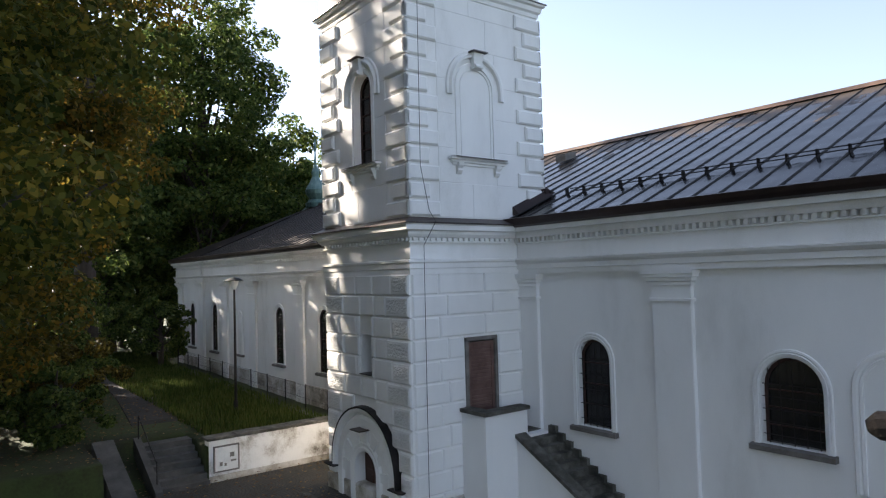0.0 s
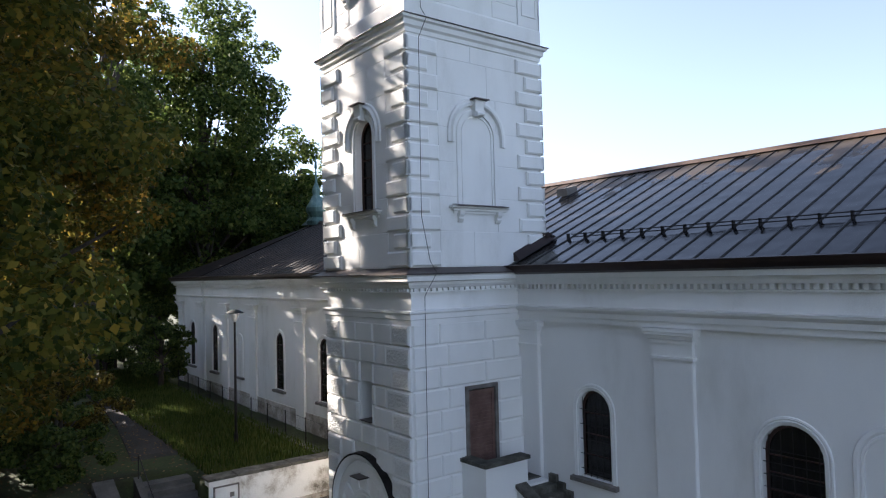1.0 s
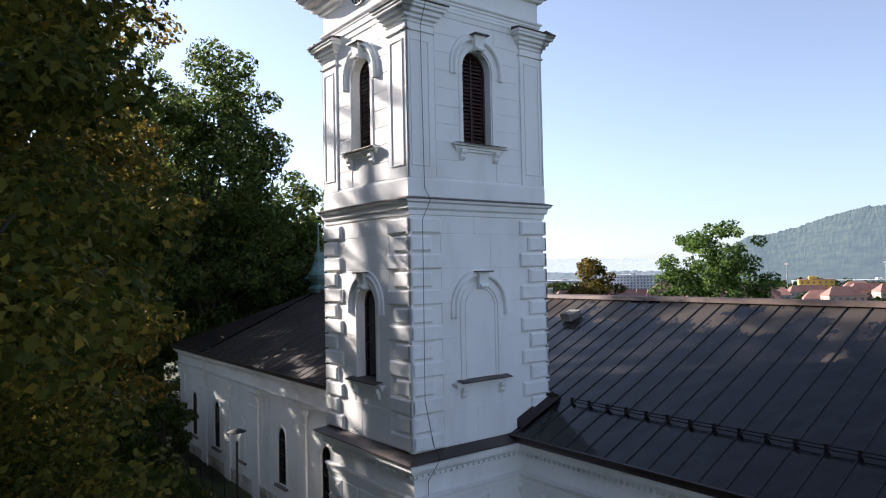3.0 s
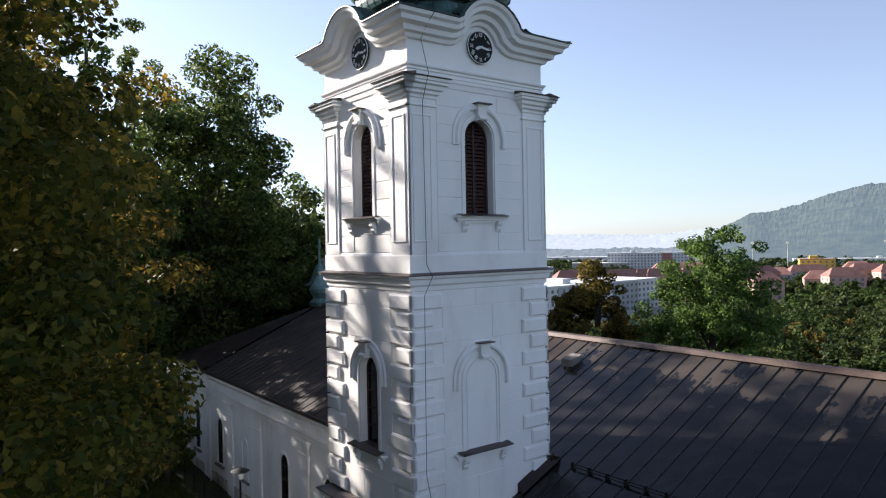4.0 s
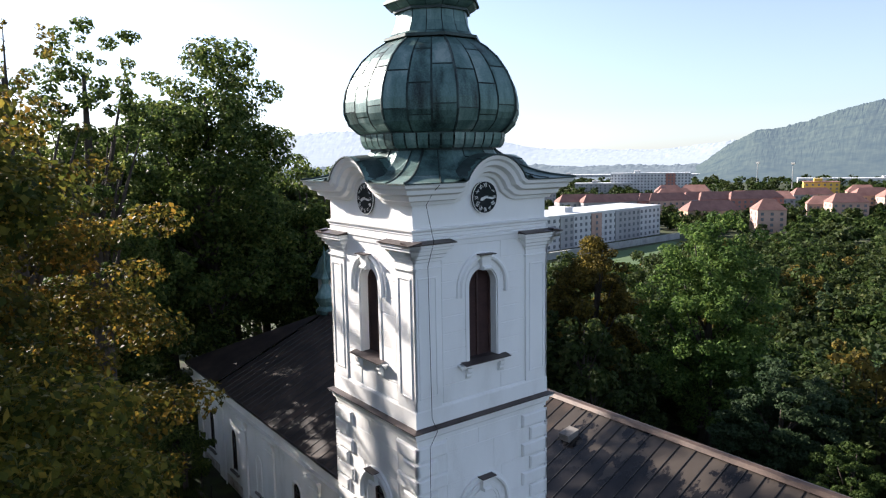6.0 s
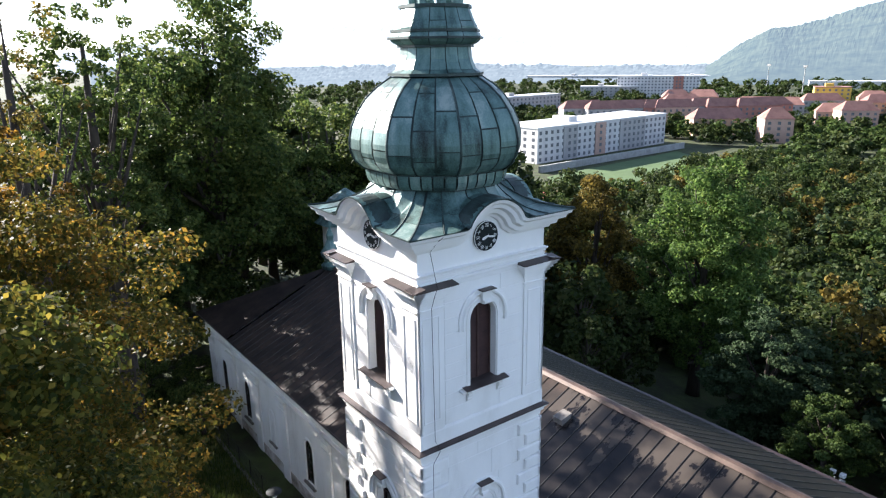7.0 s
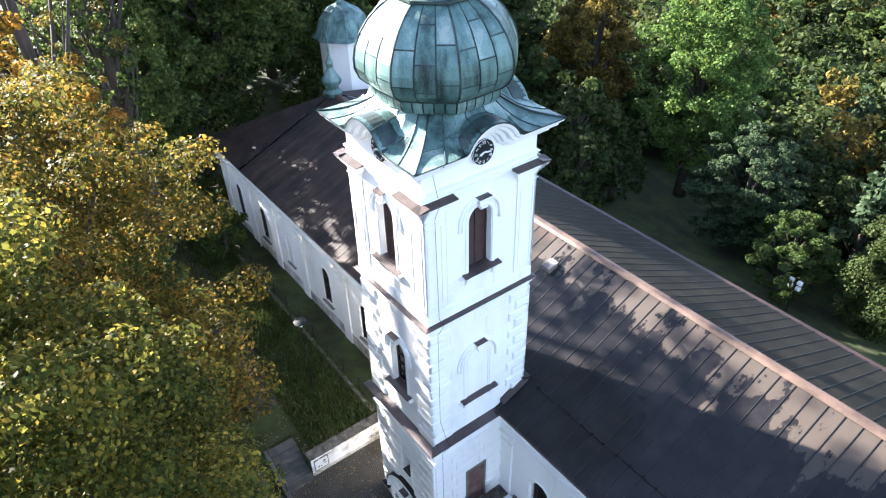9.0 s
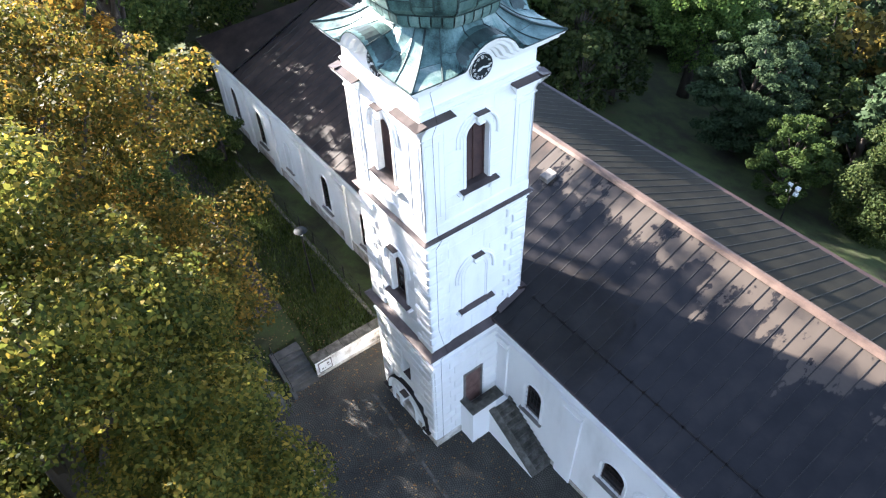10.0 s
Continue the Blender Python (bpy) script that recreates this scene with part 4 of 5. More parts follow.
def church_window(c, half, z0, spring, mat, grille, deep):
    at = Matrix.Translation((c, WY, 0))
    w = part("window", Geo().path(arch(half + 0.05, z0 - 0.1, spring, 16), [(0.0, 0.0), (0.04, 0.0), (0.05, -0.05), (0.025, -0.065), (0.05, -0.1), (0.04, -0.14), (0.0, -0.15)]), mat, church, "round-headed church window with dark glass", at=at)
    ol = arch(half + 0.02, z0 - 0.02, spring)
    part("pane", Geo().add([(x, deep, z) for x, z in ol] + [(x, deep + 0.02, z) for x, z in ol], [tuple(range(len(ol))), tuple(range(2 * len(ol) - 1, len(ol) - 1, -1))]), GLASS, w, "dark window glass")
    g = Geo().path(arch(half - 0.03, z0, spring), [(0.02 - deep, 0.05), (0.05 - deep, 0.05), (0.05 - deep, -0.03), (0.02 - deep, -0.03)])
    for i in range(1, 4):
        z = z0 + i * (spring - z0) / 3.2
        g.box(-half, half, deep - 0.03, deep - 0.005, z - 0.015, z + 0.015)
    part("window_frame", g, LOUVRE, w)
    g = Geo().loft([[(-half - 0.25, -0.16, z0 - 0.16), (-half - 0.25, -0.17, z0 - 0.04), (-half - 0.25, 0.3, z0 + 0.02), (-half - 0.25, 0.02, z0 - 0.16)], [(half + 0.25, -0.16, z0 - 0.16), (half + 0.25, -0.17, z0 - 0.04), (half + 0.25, 0.3, z0 + 0.02), (half + 0.25, 0.02, z0 - 0.16)]])
    part("window_sill", g, SANDSTONE, w, "grey stone sill")
    if grille:
        g = Geo()
        for i in range(5):
            x = -half + half * 2 * (i + 0.5) / 5
            zt = spring + math.sqrt(max(0, half ** 2 - x ** 2))
            g.tube([(x, 0.08, z0), (x, 0.08, zt)], [0.011, 0.011], 5)
        for i in range(5):
            z = z0 + 0.2 + i * (spring - z0) / 4.5
            g.tube([(-half, 0.08, z), (half, 0.08, z)], [0.011, 0.011], 5)
        part("grille", g, IRON, w, "wrought iron window grille")


for c, h, a, s, r in NAVE:
    church_window(c, h, a, s, PLASTER, True, 0.24)
for c, h, a, s, r in WING:
    church_window(c, h, a, s, PLASTER_WING, False, 0.09)
for c in (10.55, 16.8):
    part("blind_arch", Geo().path(arch(0.62, 2.3, 4.45, 16), [(0.0, 0.0), (0.05, 0.0), (0.06, -0.06), (0.03, -0.08), (0.06, -0.13), (0.06, -0.2), (0.0, -0.24)]), PLASTER, church, at=Matrix.Translation((c, WY, 0)))
bl = part("blind_window", Geo().path(arch(0.42, 2.6, 4.7, 16), [(0.0, 0.0), (0.05, 0.0), (0.05, -0.08), (0.0, -0.1)]), PLASTER_WING, church, at=Matrix.Translation((-24.6, WY, 0)))
part("window_sill", Geo().box(-0.65, 0.65, -0.14, 0.0, 2.45, 2.58, 0.02), SANDSTONE, bl)
part("downpipe", Geo().tube([(-30.6, WY - 0.45, 8.3), (-30.5, WY - 0.22, 6.9), (-30.5, WY - 0.2, 0.9)], [0.05] * 3, 8), PLASTER_WING, church)

# roof
EY, EZ, RY, RZ = 3.62, 8.68, 12.5, 12.55
FY, FZ, RXL = 20.9, 8.5, -30.5
SL = (RZ - EZ) / (RY - EY)


def roof_sheet(x0, x1, north, mat, name="roof_sheet"):
    """One sheet between two standing seams, with its upstand along one edge."""
    g = Geo()
    y0, z0 = (FY, FZ) if north else (EY, EZ)
    vs = []
    for x, up in ((0, 0.0), (x1 - x0 - 0.045, 0.0), (x1 - x0 - 0.036, 0.035), (x1 - x0 - 0.01, 0.035), (x1 - x0, 0.0)):
        vs += [(x, y0, z0 + up), (x, (y0 + RY) / 2, (z0 + RZ) / 2 + up - 0.03), (x, RY, RZ + up)]
    fs = []
    for k in range(4):
        for j in range(2):
            fs.append((3 * k + j, 3 * k + 3 + j, 3 * k + 4 + j, 3 * k + 1 + j))
    me = g.add(vs, fs).mesh(name)
    me.materials.append(mat)
    me.materials.append(ROOFSEAM)
    for f in me.polygons:
        f.material_index = 1 if f.center.x > x1 - x0 - 0.046 else 0
    return me


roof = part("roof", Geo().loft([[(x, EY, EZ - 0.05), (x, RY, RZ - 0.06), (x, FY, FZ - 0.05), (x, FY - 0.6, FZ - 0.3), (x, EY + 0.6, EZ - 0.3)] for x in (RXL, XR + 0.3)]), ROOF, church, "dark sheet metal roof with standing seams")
PW = 0.707
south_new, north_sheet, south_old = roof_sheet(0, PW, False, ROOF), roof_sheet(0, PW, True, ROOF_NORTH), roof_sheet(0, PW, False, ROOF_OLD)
for i in range(-43, 36):
    x = 0.22 + i * PW
    if x + PW > XR + 0.3:
        break
    if x > -5.2:
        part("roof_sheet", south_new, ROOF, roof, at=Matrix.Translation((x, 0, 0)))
    else:
        part("roof_sheet", south_old, ROOF_OLD, roof, at=Matrix.Translation((x, 0, 0)))
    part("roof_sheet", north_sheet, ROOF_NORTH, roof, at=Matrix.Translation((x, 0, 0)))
part("ridge_cap", Geo().loft([[(x, RY - 0.28, RZ - 0.06), (x, RY - 0.16, RZ + 0.09), (x, RY, RZ + 0.13), (x, RY + 0.16, RZ + 0.09), (x, RY + 0.28, RZ - 0.06)] for x in [RXL + i * 2 for i in range(28)]]), RIDGE, roof, "rusty brown ridge capping")
# hipped west end
hip = Geo().add([(RXL, EY, EZ), (RXL, RY, RZ), (RXL, FY, FZ), (XL - 0.6, EY, EZ), (XL - 0.6, FY, FZ), (XL - 0.6, RY, EZ + 0.1)], [(0, 1, 3), (1, 2, 4), (3, 1, 4)])
part("hip_roof", hip, ROOF_OLD, roof, "old brown sheet metal hip roof")
part("north_gutter", Geo().loft([[(x, FY - 0.1, FZ - 0.3), (x, FY - 0.1, FZ + 0.02), (x, FY + 0.22, FZ + 0.02), (x, FY + 0.2, FZ - 0.2)] for x in (XL - 0.5, XR)]), GUTTER, church)
# snow guards: two rods on brackets
for y in (5.55,):
    z = EZ + SL * (y - EY)
    g = Geo()
    for dz in (0.08, 0.17):
        g.tube([(1.1, y, z + dz), (XR, y, z + dz)], [0.016, 0.016], 5)
    sg = part("snow_guard", g, IRON, roof, "iron snow guard rods")
    br = Geo().box(-0.02, 0.02, -0.02, 0.1, -0.02, 0.2).mesh("bracket")
    for i in range(33):
        part("bracket", br, IRON, sg, at=Matrix.Translation((0.22 + i * PW, y, z)))
z = EZ + SL * (10.68 - EY)
vent = part("roof_vent", Geo().add([(-0.28, -0.3, -0.1), (0.28, -0.3, -0.1), (0.28, 0.3, 0.1), (-0.28, 0.3, 0.1), (-0.28, -0.34, 0.2), (0.28, -0.34, 0.2), (0.28, 0.34, 0.36), (-0.28, 0.34, 0.36)], [(4, 5, 6, 7), (0, 1, 5, 4), (1, 2, 6, 5), (2, 3, 7, 6), (3, 0, 4, 7)]), SANDSTONE, roof, "small grey sheet metal roof vent", at=Matrix.Translation((-3.6, 10.6, z)))
# flashing where tower and roof meet
part("flashing", Geo().loft([[(x, y, EZ + SL * (y - EY) + dz) for x, dz in ((0.02, 0.3), (0.06, 0.3), (0.3, 0.05), (0.02, 0.02))] for y in (4.0, 5.2, 5.6)]), GUTTER, roof, "dark sheet metal flashing")
part("flashing", Geo().loft([[(x, y, EZ + SL * (y - EY) + dz) for y, dz in ((5.36, 0.35), (5.42, 0.35), (5.8, 0.05), (5.4, 0.02))] for x in (0.2, -5.2)]), GUTTER, roof, "dark sheet metal flashing")

# ---- landing and stairs on the east side ----
stair = thing("stair", "outdoor stone stair with white parapets and dark mossy copings", "stairs", pose(0, 0, 0))
LX, LY0, LY1, LZ = 1.12, 1.66, 4.15, 2.2
part("landing", Geo().box(0.04, LX, LY0, LY1, 0.0, LZ), PLASTER, stair)
g = Geo().box(0.04, LX, LY0, LY0 + 0.28, LZ, 2.98)
g.box(LX - 0.28, LX, LY0 + 0.28, 3.3, LZ, 2.98)
part("parapet", g, PLASTER, stair)
g = Geo()
g.add([(-0.0, LY0 - 0.07, 2.98), (LX + 0.07, LY0 - 0.07, 2.98), (LX + 0.07, 3.36, 2.98), (LX - 0.36, 3.36, 2.98), (LX - 0.36, LY0 + 0.36, 2.98), (0.0, LY0 + 0.36, 2.98)] + [(-0.0, LY0 - 0.07, 3.09), (LX + 0.07, LY0 - 0.07, 3.09), (LX + 0.07, 3.36, 3.09), (LX - 0.36, 3.36, 3.09), (LX - 0.36, LY0 + 0.36, 3.09), (0.0, LY0 + 0.36, 3.09)], [(0, 1, 2, 3, 4, 5), (11, 10, 9, 8, 7, 6)] + [(i, (i + 1) % 6, 6 + (i + 1) % 6, 6 + i) for i in range(6)])
part("coping", g, STONE, stair, "dark mossy stone coping")
part("floor_slab", Geo().box(0.05, LX - 0.3, LY0 + 0.29, LY1 - 0.01, LZ, LZ + 0.03), STONE, stair)
NS = 12
step = Geo().box(0, 0.34, 3.1, 4.2, -0.2, 0.0).mesh("step")
for i in range(NS):
    part("step", step, STONE, stair, at=Matrix.Translation((LX + i * 0.3, 0, LZ - (i + 0.4) * LZ / NS)))
g = Geo().add([(LX, 2.85, 0), (LX + 3.6, 2.85, 0), (LX + 3.6, 2.85, 0.3), (LX, 2.85, 2.2), (LX, 3.09, 0), (LX + 3.6, 3.09, 0), (LX + 3.6, 3.09, 0.3), (LX, 3.09, 2.2)], [(0, 1, 2, 3), (4, 7, 6, 5), (0, 4, 5, 1), (1, 5, 6, 2), (2, 6, 7, 3), (3, 7, 4, 0)])
part("stair_wall", g, PLASTER, stair)
part("coping", Geo().loft([[(x, 2.77, z), (x, 3.2, z), (x, 3.2, z + 0.11), (x, 2.77, z + 0.11)] for x, z in ((LX + 0.01, 2.21), (LX + 3.7, 0.26))]), STONE, stair, "dark mossy stone coping")
g = Geo()
for i in range(NS):
    g.box(LX + i * 0.3, LX + (i + 1) * 0.3, 4.16, 4.28, 0, LZ + 0.25 - (i + 0.4) * LZ / NS)
part("wall_string", g, STONE, stair)

# ---- terrace wall, steps, notice board ----
wall = thing("terrace_wall", "stained white terrace wall with dark stone coping", "wall", pose(0, 0, 0))
part("wall_face", Geo().box(-8.7, -8.25, -3.05, 4.25, 0.0, 1.45), STAINED, wall)
part("wall_foot", Geo().box(-8.24, -8.2, -3.05, 4.25, 0.0, 0.22), PLINTH, wall)
for i in range(7):
    y = -3.12 + i * 1.05
    part("coping_stone", Geo().box(-8.85, -8.18, y, y + 1.03, 1.45, 1.54 + 0.012 * (i % 2), 0.02), STONE, wall)
bd = thing("notice_board", "flat white notice board with papers on the terrace wall", "notice board", pose(-8.24, -2.45, 0.78))
part("panel", Geo().box(0.0, 0.04, -0.42, 0.42, -0.42, 0.42), WHITE, bd)
g = Geo()
for a in ((0.0, 0.06, -0.46, -0.41, -0.46, 0.46), (0.0, 0.06, 0.41, 0.46, -0.46, 0.46), (0.0, 0.06, -0.41, 0.41, 0.41, 0.46), (0.0, 0.06, -0.41, 0.41, -0.46, -0.41)):
    g.box(*a)
part("board_frame", g, SANDSTONE, bd)
for y, z, w, h in ((0.12, 0.02, 0.16, 0.16), (-0.25, -0.25, 0.1, 0.14), (-0.08, -0.27, 0.08, 0.1), (0.15, -0.14, 0.2, 0.06)):
    part("paper", Geo().box(0.04, 0.046, y, y + w, z, z + h), SANDSTONE, bd)
steps = thing("yard_steps", "grey concrete steps with side walls up to the path", "steps", pose(0, 0, 0))
for i in range(7):
    part("step", Geo().box(-8.2 - i * 0.33 - 0.4, -8.0 - i * 0.33, -4.75, -3.1, i * 0.18 - 0.1, (i + 1) * 0.18), STEPSTONE, steps)
part("side_wall", Geo().loft([[(x, -5.0, 0), (x, -4.76, 0), (x, -4.76, z), (x, -5.0, z)] for x, z in ((-7.6, 0.22), (-10.5, 1.5))]), STEPSTONE, steps)
part("side_wall", Geo().loft([[(x, -6.3, 0), (x, -5.6, 0), (x, -5.6, z), (x, -6.3, z)] for x, z in ((-7.4, 0.3), (-10.8, 1.5))]), STEPSTONE, steps)
rail = thing("handrail", "thin dark iron handrail beside the yard steps", "handrail", pose(0, 0, 0))
part("rail", Geo().tube([(-8.0, -4.85, 1.05), (-10.4, -4.85, 2.3)], [0.02, 0.02], 6), IRON, rail)
for x, z in ((-8.0, 0.3), (-10.4, 1.4)):
    part("post", Geo().tube([(x, -4.85, z), (x, -4.85, z + 0.85)], [0.02, 0.02], 6), IRON, rail)

# ---- carved figure in the yard ----
statue = Geo().box(13.1, 13.9, -1.3, -0.5, 0.0, 3.2, 0.05)
statue.lathe([(0.46, 3.2), (0.5, 3.3), (0.34, 3.5), (0.3, 4.1), (0.36, 4.6), (0.22, 4.9), (0.1, 5.0)], 12, (13.5, -0.9))
statue.tube([(13.45, -0.9, 4.45), (13.0, -0.95, 4.72), (12.6, -1.0, 4.86), (12.35, -1.05, 4.9)], [0.2, 0.17, 0.13, 0.1], 10)
statue.tube([(12.5, -1.03, 4.9), (12.36, -1.05, 4.92), (12.22, -1.06, 4.9), (12.12, -1.07, 4.84), (12.08, -1.07, 4.8)], [0.11, 0.19, 0.2, 0.15, 0.05], 10)
tagged(part("statue", statue, BARK, smooth=False), "weathered brown stone figure on a pedestal", "statue")

# ---- fence along the wing ----
fence = thing("fence", "low wire mesh fence with dark iron posts", "fence", pose(0, 0, 0))
post = Geo().tube([(0, 0, 0), (0, 0, 1.25)], [0.035, 0.03], 6).mesh("post")
fx = [-9.2 - i * 2.05 for i in range(11)]
for x in fx:
    part("post", post, IRON, fence, at=Matrix.Translation((x, 2.1, height(x, 2.1) - 0.05)))
for z in (0.1, 0.6, 1.15):
    part("wire", Geo().tube([(x, 2.1, height(x, 2.1) + z) for x in fx], [0.008] * len(fx), 4), IRON, fence)
g = Geo()
for i in range(170):
    x = -9.2 - i * 0.12
    g.tube([(x, 2.1, height(x, 2.1) + 0.1), (x, 2.1, height(x, 2.1) + 1.15)], [0.0035, 0.0035], 3)
tagged(part("mesh_wire", g, IRON, fence), kind="stuff")
part("kerb", Geo().loft([[(x, 1.7, height(x, 1.7) - 0.1), (x, 1.95, height(x, 1.7) - 0.1), (x, 1.95, height(x, 1.7) + 0.12), (x, 1.7, height(x, 1.7) + 0.12)] for x in fx]), STONE, fence)

# ---- street lamp ----
lx, ly = -13.3, -0.2
lz = height(lx, ly)
lamp = thing("street_lamp", "slender dark steel park lamp with a flat round hood", "street lamp", pose(lx, ly, lz))
top = 7.15 - lz
part("pole", Geo().lathe([(0.09, -0.05), (0.09, 0.5), (0.06, 0.55), (0.045, top - 0.5)], 10), IRON, lamp)
part("globe", Geo().lathe([(0.06, top - 0.5), (0.12, top - 0.42), (0.2, top - 0.12), (0.2, top - 0.1)], 16), WHITE, lamp, "milky lamp glass")
part("hood", Geo().lathe([(0.4, top - 0.12), (0.41, top - 0.1), (0.2, top), (0.03, top + 0.05)], 20), CLOCKFACE, lamp)

# ---- floodlight behind the church ----
fl = thing("floodlight_mast", "thin mast with four white floodlights", "floodlight", pose(-1.2, 37.4, height(-1.2, 37.4)))
ft = -1.3 - height(-1.2, 37.4)
part("mast", Geo().tube([(0, 0, 0), (0, 0, ft)], [0.07, 0.05], 8), IRON, fl)
part("crossbar", Geo().box(-0.5, 0.5, -0.04, 0.04, ft - 0.1, ft), IRON, fl)
for i, (x, z) in enumerate(((-0.35, 0.2), (0.35, 0.2), (-0.35, -0.35), (0.35, -0.35))):
    part("floodlight", Geo().box(x - 0.18, x + 0.18, -0.26, 0.1, ft + z - 0.14, ft + z + 0.14, 0.05), WHITE, fl)

# ---- chapel turret behind the wing ----
tur = thing("chapel_turret", "white octagonal chapel turret with patinated copper bell roof", "turret", pose(-40.5, 19.5, -0.5))
R8 = math.pi / 8
part("wall", Geo().lathe([(2.35, 0.3), (2.35, 13.6), (2.5, 13.7), (2.5, 13.9)], 8, turn=R8), PLASTER, tur)
part("roof", Geo().lathe([(3.1, 13.8), (2.65, 14.2), (2.35, 14.9), (2.1, 15.5), (1.6, 16.1), (0.7, 16.6), (0.15, 16.95)], 8, turn=R8), COPPER, tur)
fin = thing("ridge_finial", "small baluster-shaped copper ridge turret", "finial", pose(-30.4, 12.5, 12.4))
part("finial", Geo().lathe([(0.75, 0), (0.8, 0.3), (0.45, 0.6), (0.75, 1.0), (0.8, 1.3), (0.5, 1.8), (0.25, 2.3), (0.3, 2.7), (0.1, 3.2), (0.05, 4.2), (0.12, 4.4), (0.02, 5.2)], 12), COPPER, fin)

# ---- trees ----


def leaf_mesh(name, clumps, n, size, seed, mat, droop=0.0, flat=0.72):
    """Many small folded leaves gathered on clumps (x, y, z, radius)."""
    r = np.random.RandomState(seed)
    cl = np.array(clumps)
    wgt = cl[:, 3] ** 2
    k = r.choice(len(cl), n, p=wgt / wgt.sum())
    d = r.normal(size=(n, 3))
    d /= np.linalg.norm(d, axis=1)[:, None]
    rad = cl[k, 3] * (0.35 + 0.65 * r.rand(n) ** 0.5)
    p = cl[k, :3] + d * rad[:, None] * np.array([1, 1, flat])
    nrm = d * 0.7 + r.normal(size=(n, 3)) * 0.6 + np.array([0, 0, 0.5])
    nrm /= np.linalg.norm(nrm, axis=1)[:, None]
    a = np.cross(nrm, r.normal(size=(n, 3)))
    a /= np.linalg.norm(a, axis=1)[:, None]
    a[:, 2] -= droop
    b = np.cross(nrm, a)
    s = size * (0.6 + 0.8 * r.rand(n))[:, None]
    v = np.stack([p - a * s * 0.5, p + b * s * 0.36 + nrm * s * 0.1, p + a * s * 0.6, p - b * s * 0.36 + nrm * s * 0.1], 1).reshape(-1, 3)
    me = bpy.data.meshes.new(name)
    me.vertices.add(4 * n)
    me.vertices.foreach_set("co", v.ravel())
    me.loops.add(4 * n)
    me.loops.foreach_set("vertex_index", np.arange(4 * n, dtype=np.int32))
    me.polygons.add(n)
    me.polygons.foreach_set("loop_start", np.arange(0, 4 * n, 4, dtype=np.int32))
    me.update(calc_edges=True)
    me.validate()
    me.materials.append(mat)
    return me


def tree(label, x, y, h, r, low, mat, leaves, size, seed, clumps=70, gap=0.55, lean=0.0, z=None, category="tree", tall=0.5, name="tree", sprig=(0.13, 0.27), flat=0.72):
    rn = np.random.RandomState(seed)
    z0 = height(x, y) if z is None else z
    t = thing(name, label, category, pose(x, y, z0 - 0.1))
    zc, rz = (low + h) / 2, (h - low) / 2
    cl = []
    lobes = rn.uniform(0, 6.28, 4)
    while len(cl) < clumps:
        d = rn.normal(size=3)
        d /= np.linalg.norm(d)
        f = gap + (1 - gap) * rn.rand() ** 0.7
        az = math.atan2(d[1], d[0])
        wob = 1 + 0.09 * math.sin(2 * az + lobes[0]) + 0.08 * math.sin(3 * az + lobes[1] + 3 * d[2])
        cx, cy, cz = d[0] * r * f * wob, d[1] * r * f * wob, d[2] * rz * f
        if tall < 0.5:
            k = (cz + rz) / (2 * rz)
            cx, cy = cx * (1.25 - k), cy * (1.25 - k)
        cl.append((cx, cy, zc + cz, r * rn.uniform(*sprig)))
    g = Geo()
    tr = 0.018 * h + 0.1
    g.tube([(0, 0, -0.3), (0.05, 0.02, h * 0.12), (0.15 * lean, 0.1, h * 0.35), (0.3 * lean, 0.0, h * 0.6), (0.4 * lean, 0.1, h * 0.85)], [tr * 1.35, tr, tr * 0.8, tr * 0.5, tr * 0.15], 10)
    part("trunk", g, BARK, t, smooth=True)
    g = Geo()
    for c in cl[: max(10, min(26, clumps // 3))]:
        s = max(0.15, min(0.75, (c[2] / h) * 0.62))
        st = Vector((0.3 * lean * s, 0.03, h * s))
        e = Vector(c[:3])
        mid = st.lerp(e, 0.5) + Vector((0, 0, -0.05 * (e - st).length))
        g.tube([st, mid, e], [tr * 0.32, tr * 0.2, 0.02], 6)
    part("branchwork", g, BARK, t, smooth=True)
    part("crown", leaf_mesh("crown", cl, leaves, size, seed + 1, mat, flat=flat), mat, t)
    return t


tree("broad linden with green and yellow leaves beside the yard", 2.4, -14.3, 29.0, 6.8, 3.0, LEAF_LINDEN, 270000, 0.132, 11, 480, 0.4, sprig=(0.1, 0.21), flat=0.55)
tree("tall linden with amber and green leaves over the steps", -9.5, -12.4, 28.0, 8.6, 1.2, LEAF_AMBER, 140000, 0.175, 21, 380, 0.45, sprig=(0.09, 0.19), flat=0.5)
tree("golden brown chestnut beside the footpath", -19.5, -10.9, 25.5, 6.9, 1.0, LEAF_GOLD, 26000, 0.23, 31, 170, 0.6, sprig=(0.06, 0.12), flat=0.7)
# Extra dense crown, added so that its shadow keeps the yard dark.
tree("young green chestnut added to shade the yard", -20.0, -8.6, 12.5, 4.4, 0.5, LEAF_GREEN, 30000, 0.19, 36, 160, 0.4, sprig=(0.1, 0.2))
tree("tall thin-crowned tree with bare limbs", -34.0, -2.6, 33.5, 6.8, 11.0, LEAF_GREEN, 19000, 0.25, 41, 260, 0.25, 1.5, sprig=(0.05, 0.11))
# Sparse crown added towards the sun to break up the light on the tower.
tree("tall airy tree with green and brown leaves, added to dapple the tower", -26.5, -7.6, 32.0, 5.0, 12.0, LEAF_BROWN, 3800, 0.2, 46, 110, 0.2, 0.8, sprig=(0.05, 0.1))
tree("large dark green tree behind the wing", -47.0, 9.5, 34.0, 8.0, 3.0, LEAF_GREEN, 52000, 0.36, 51, 190, 0.4)
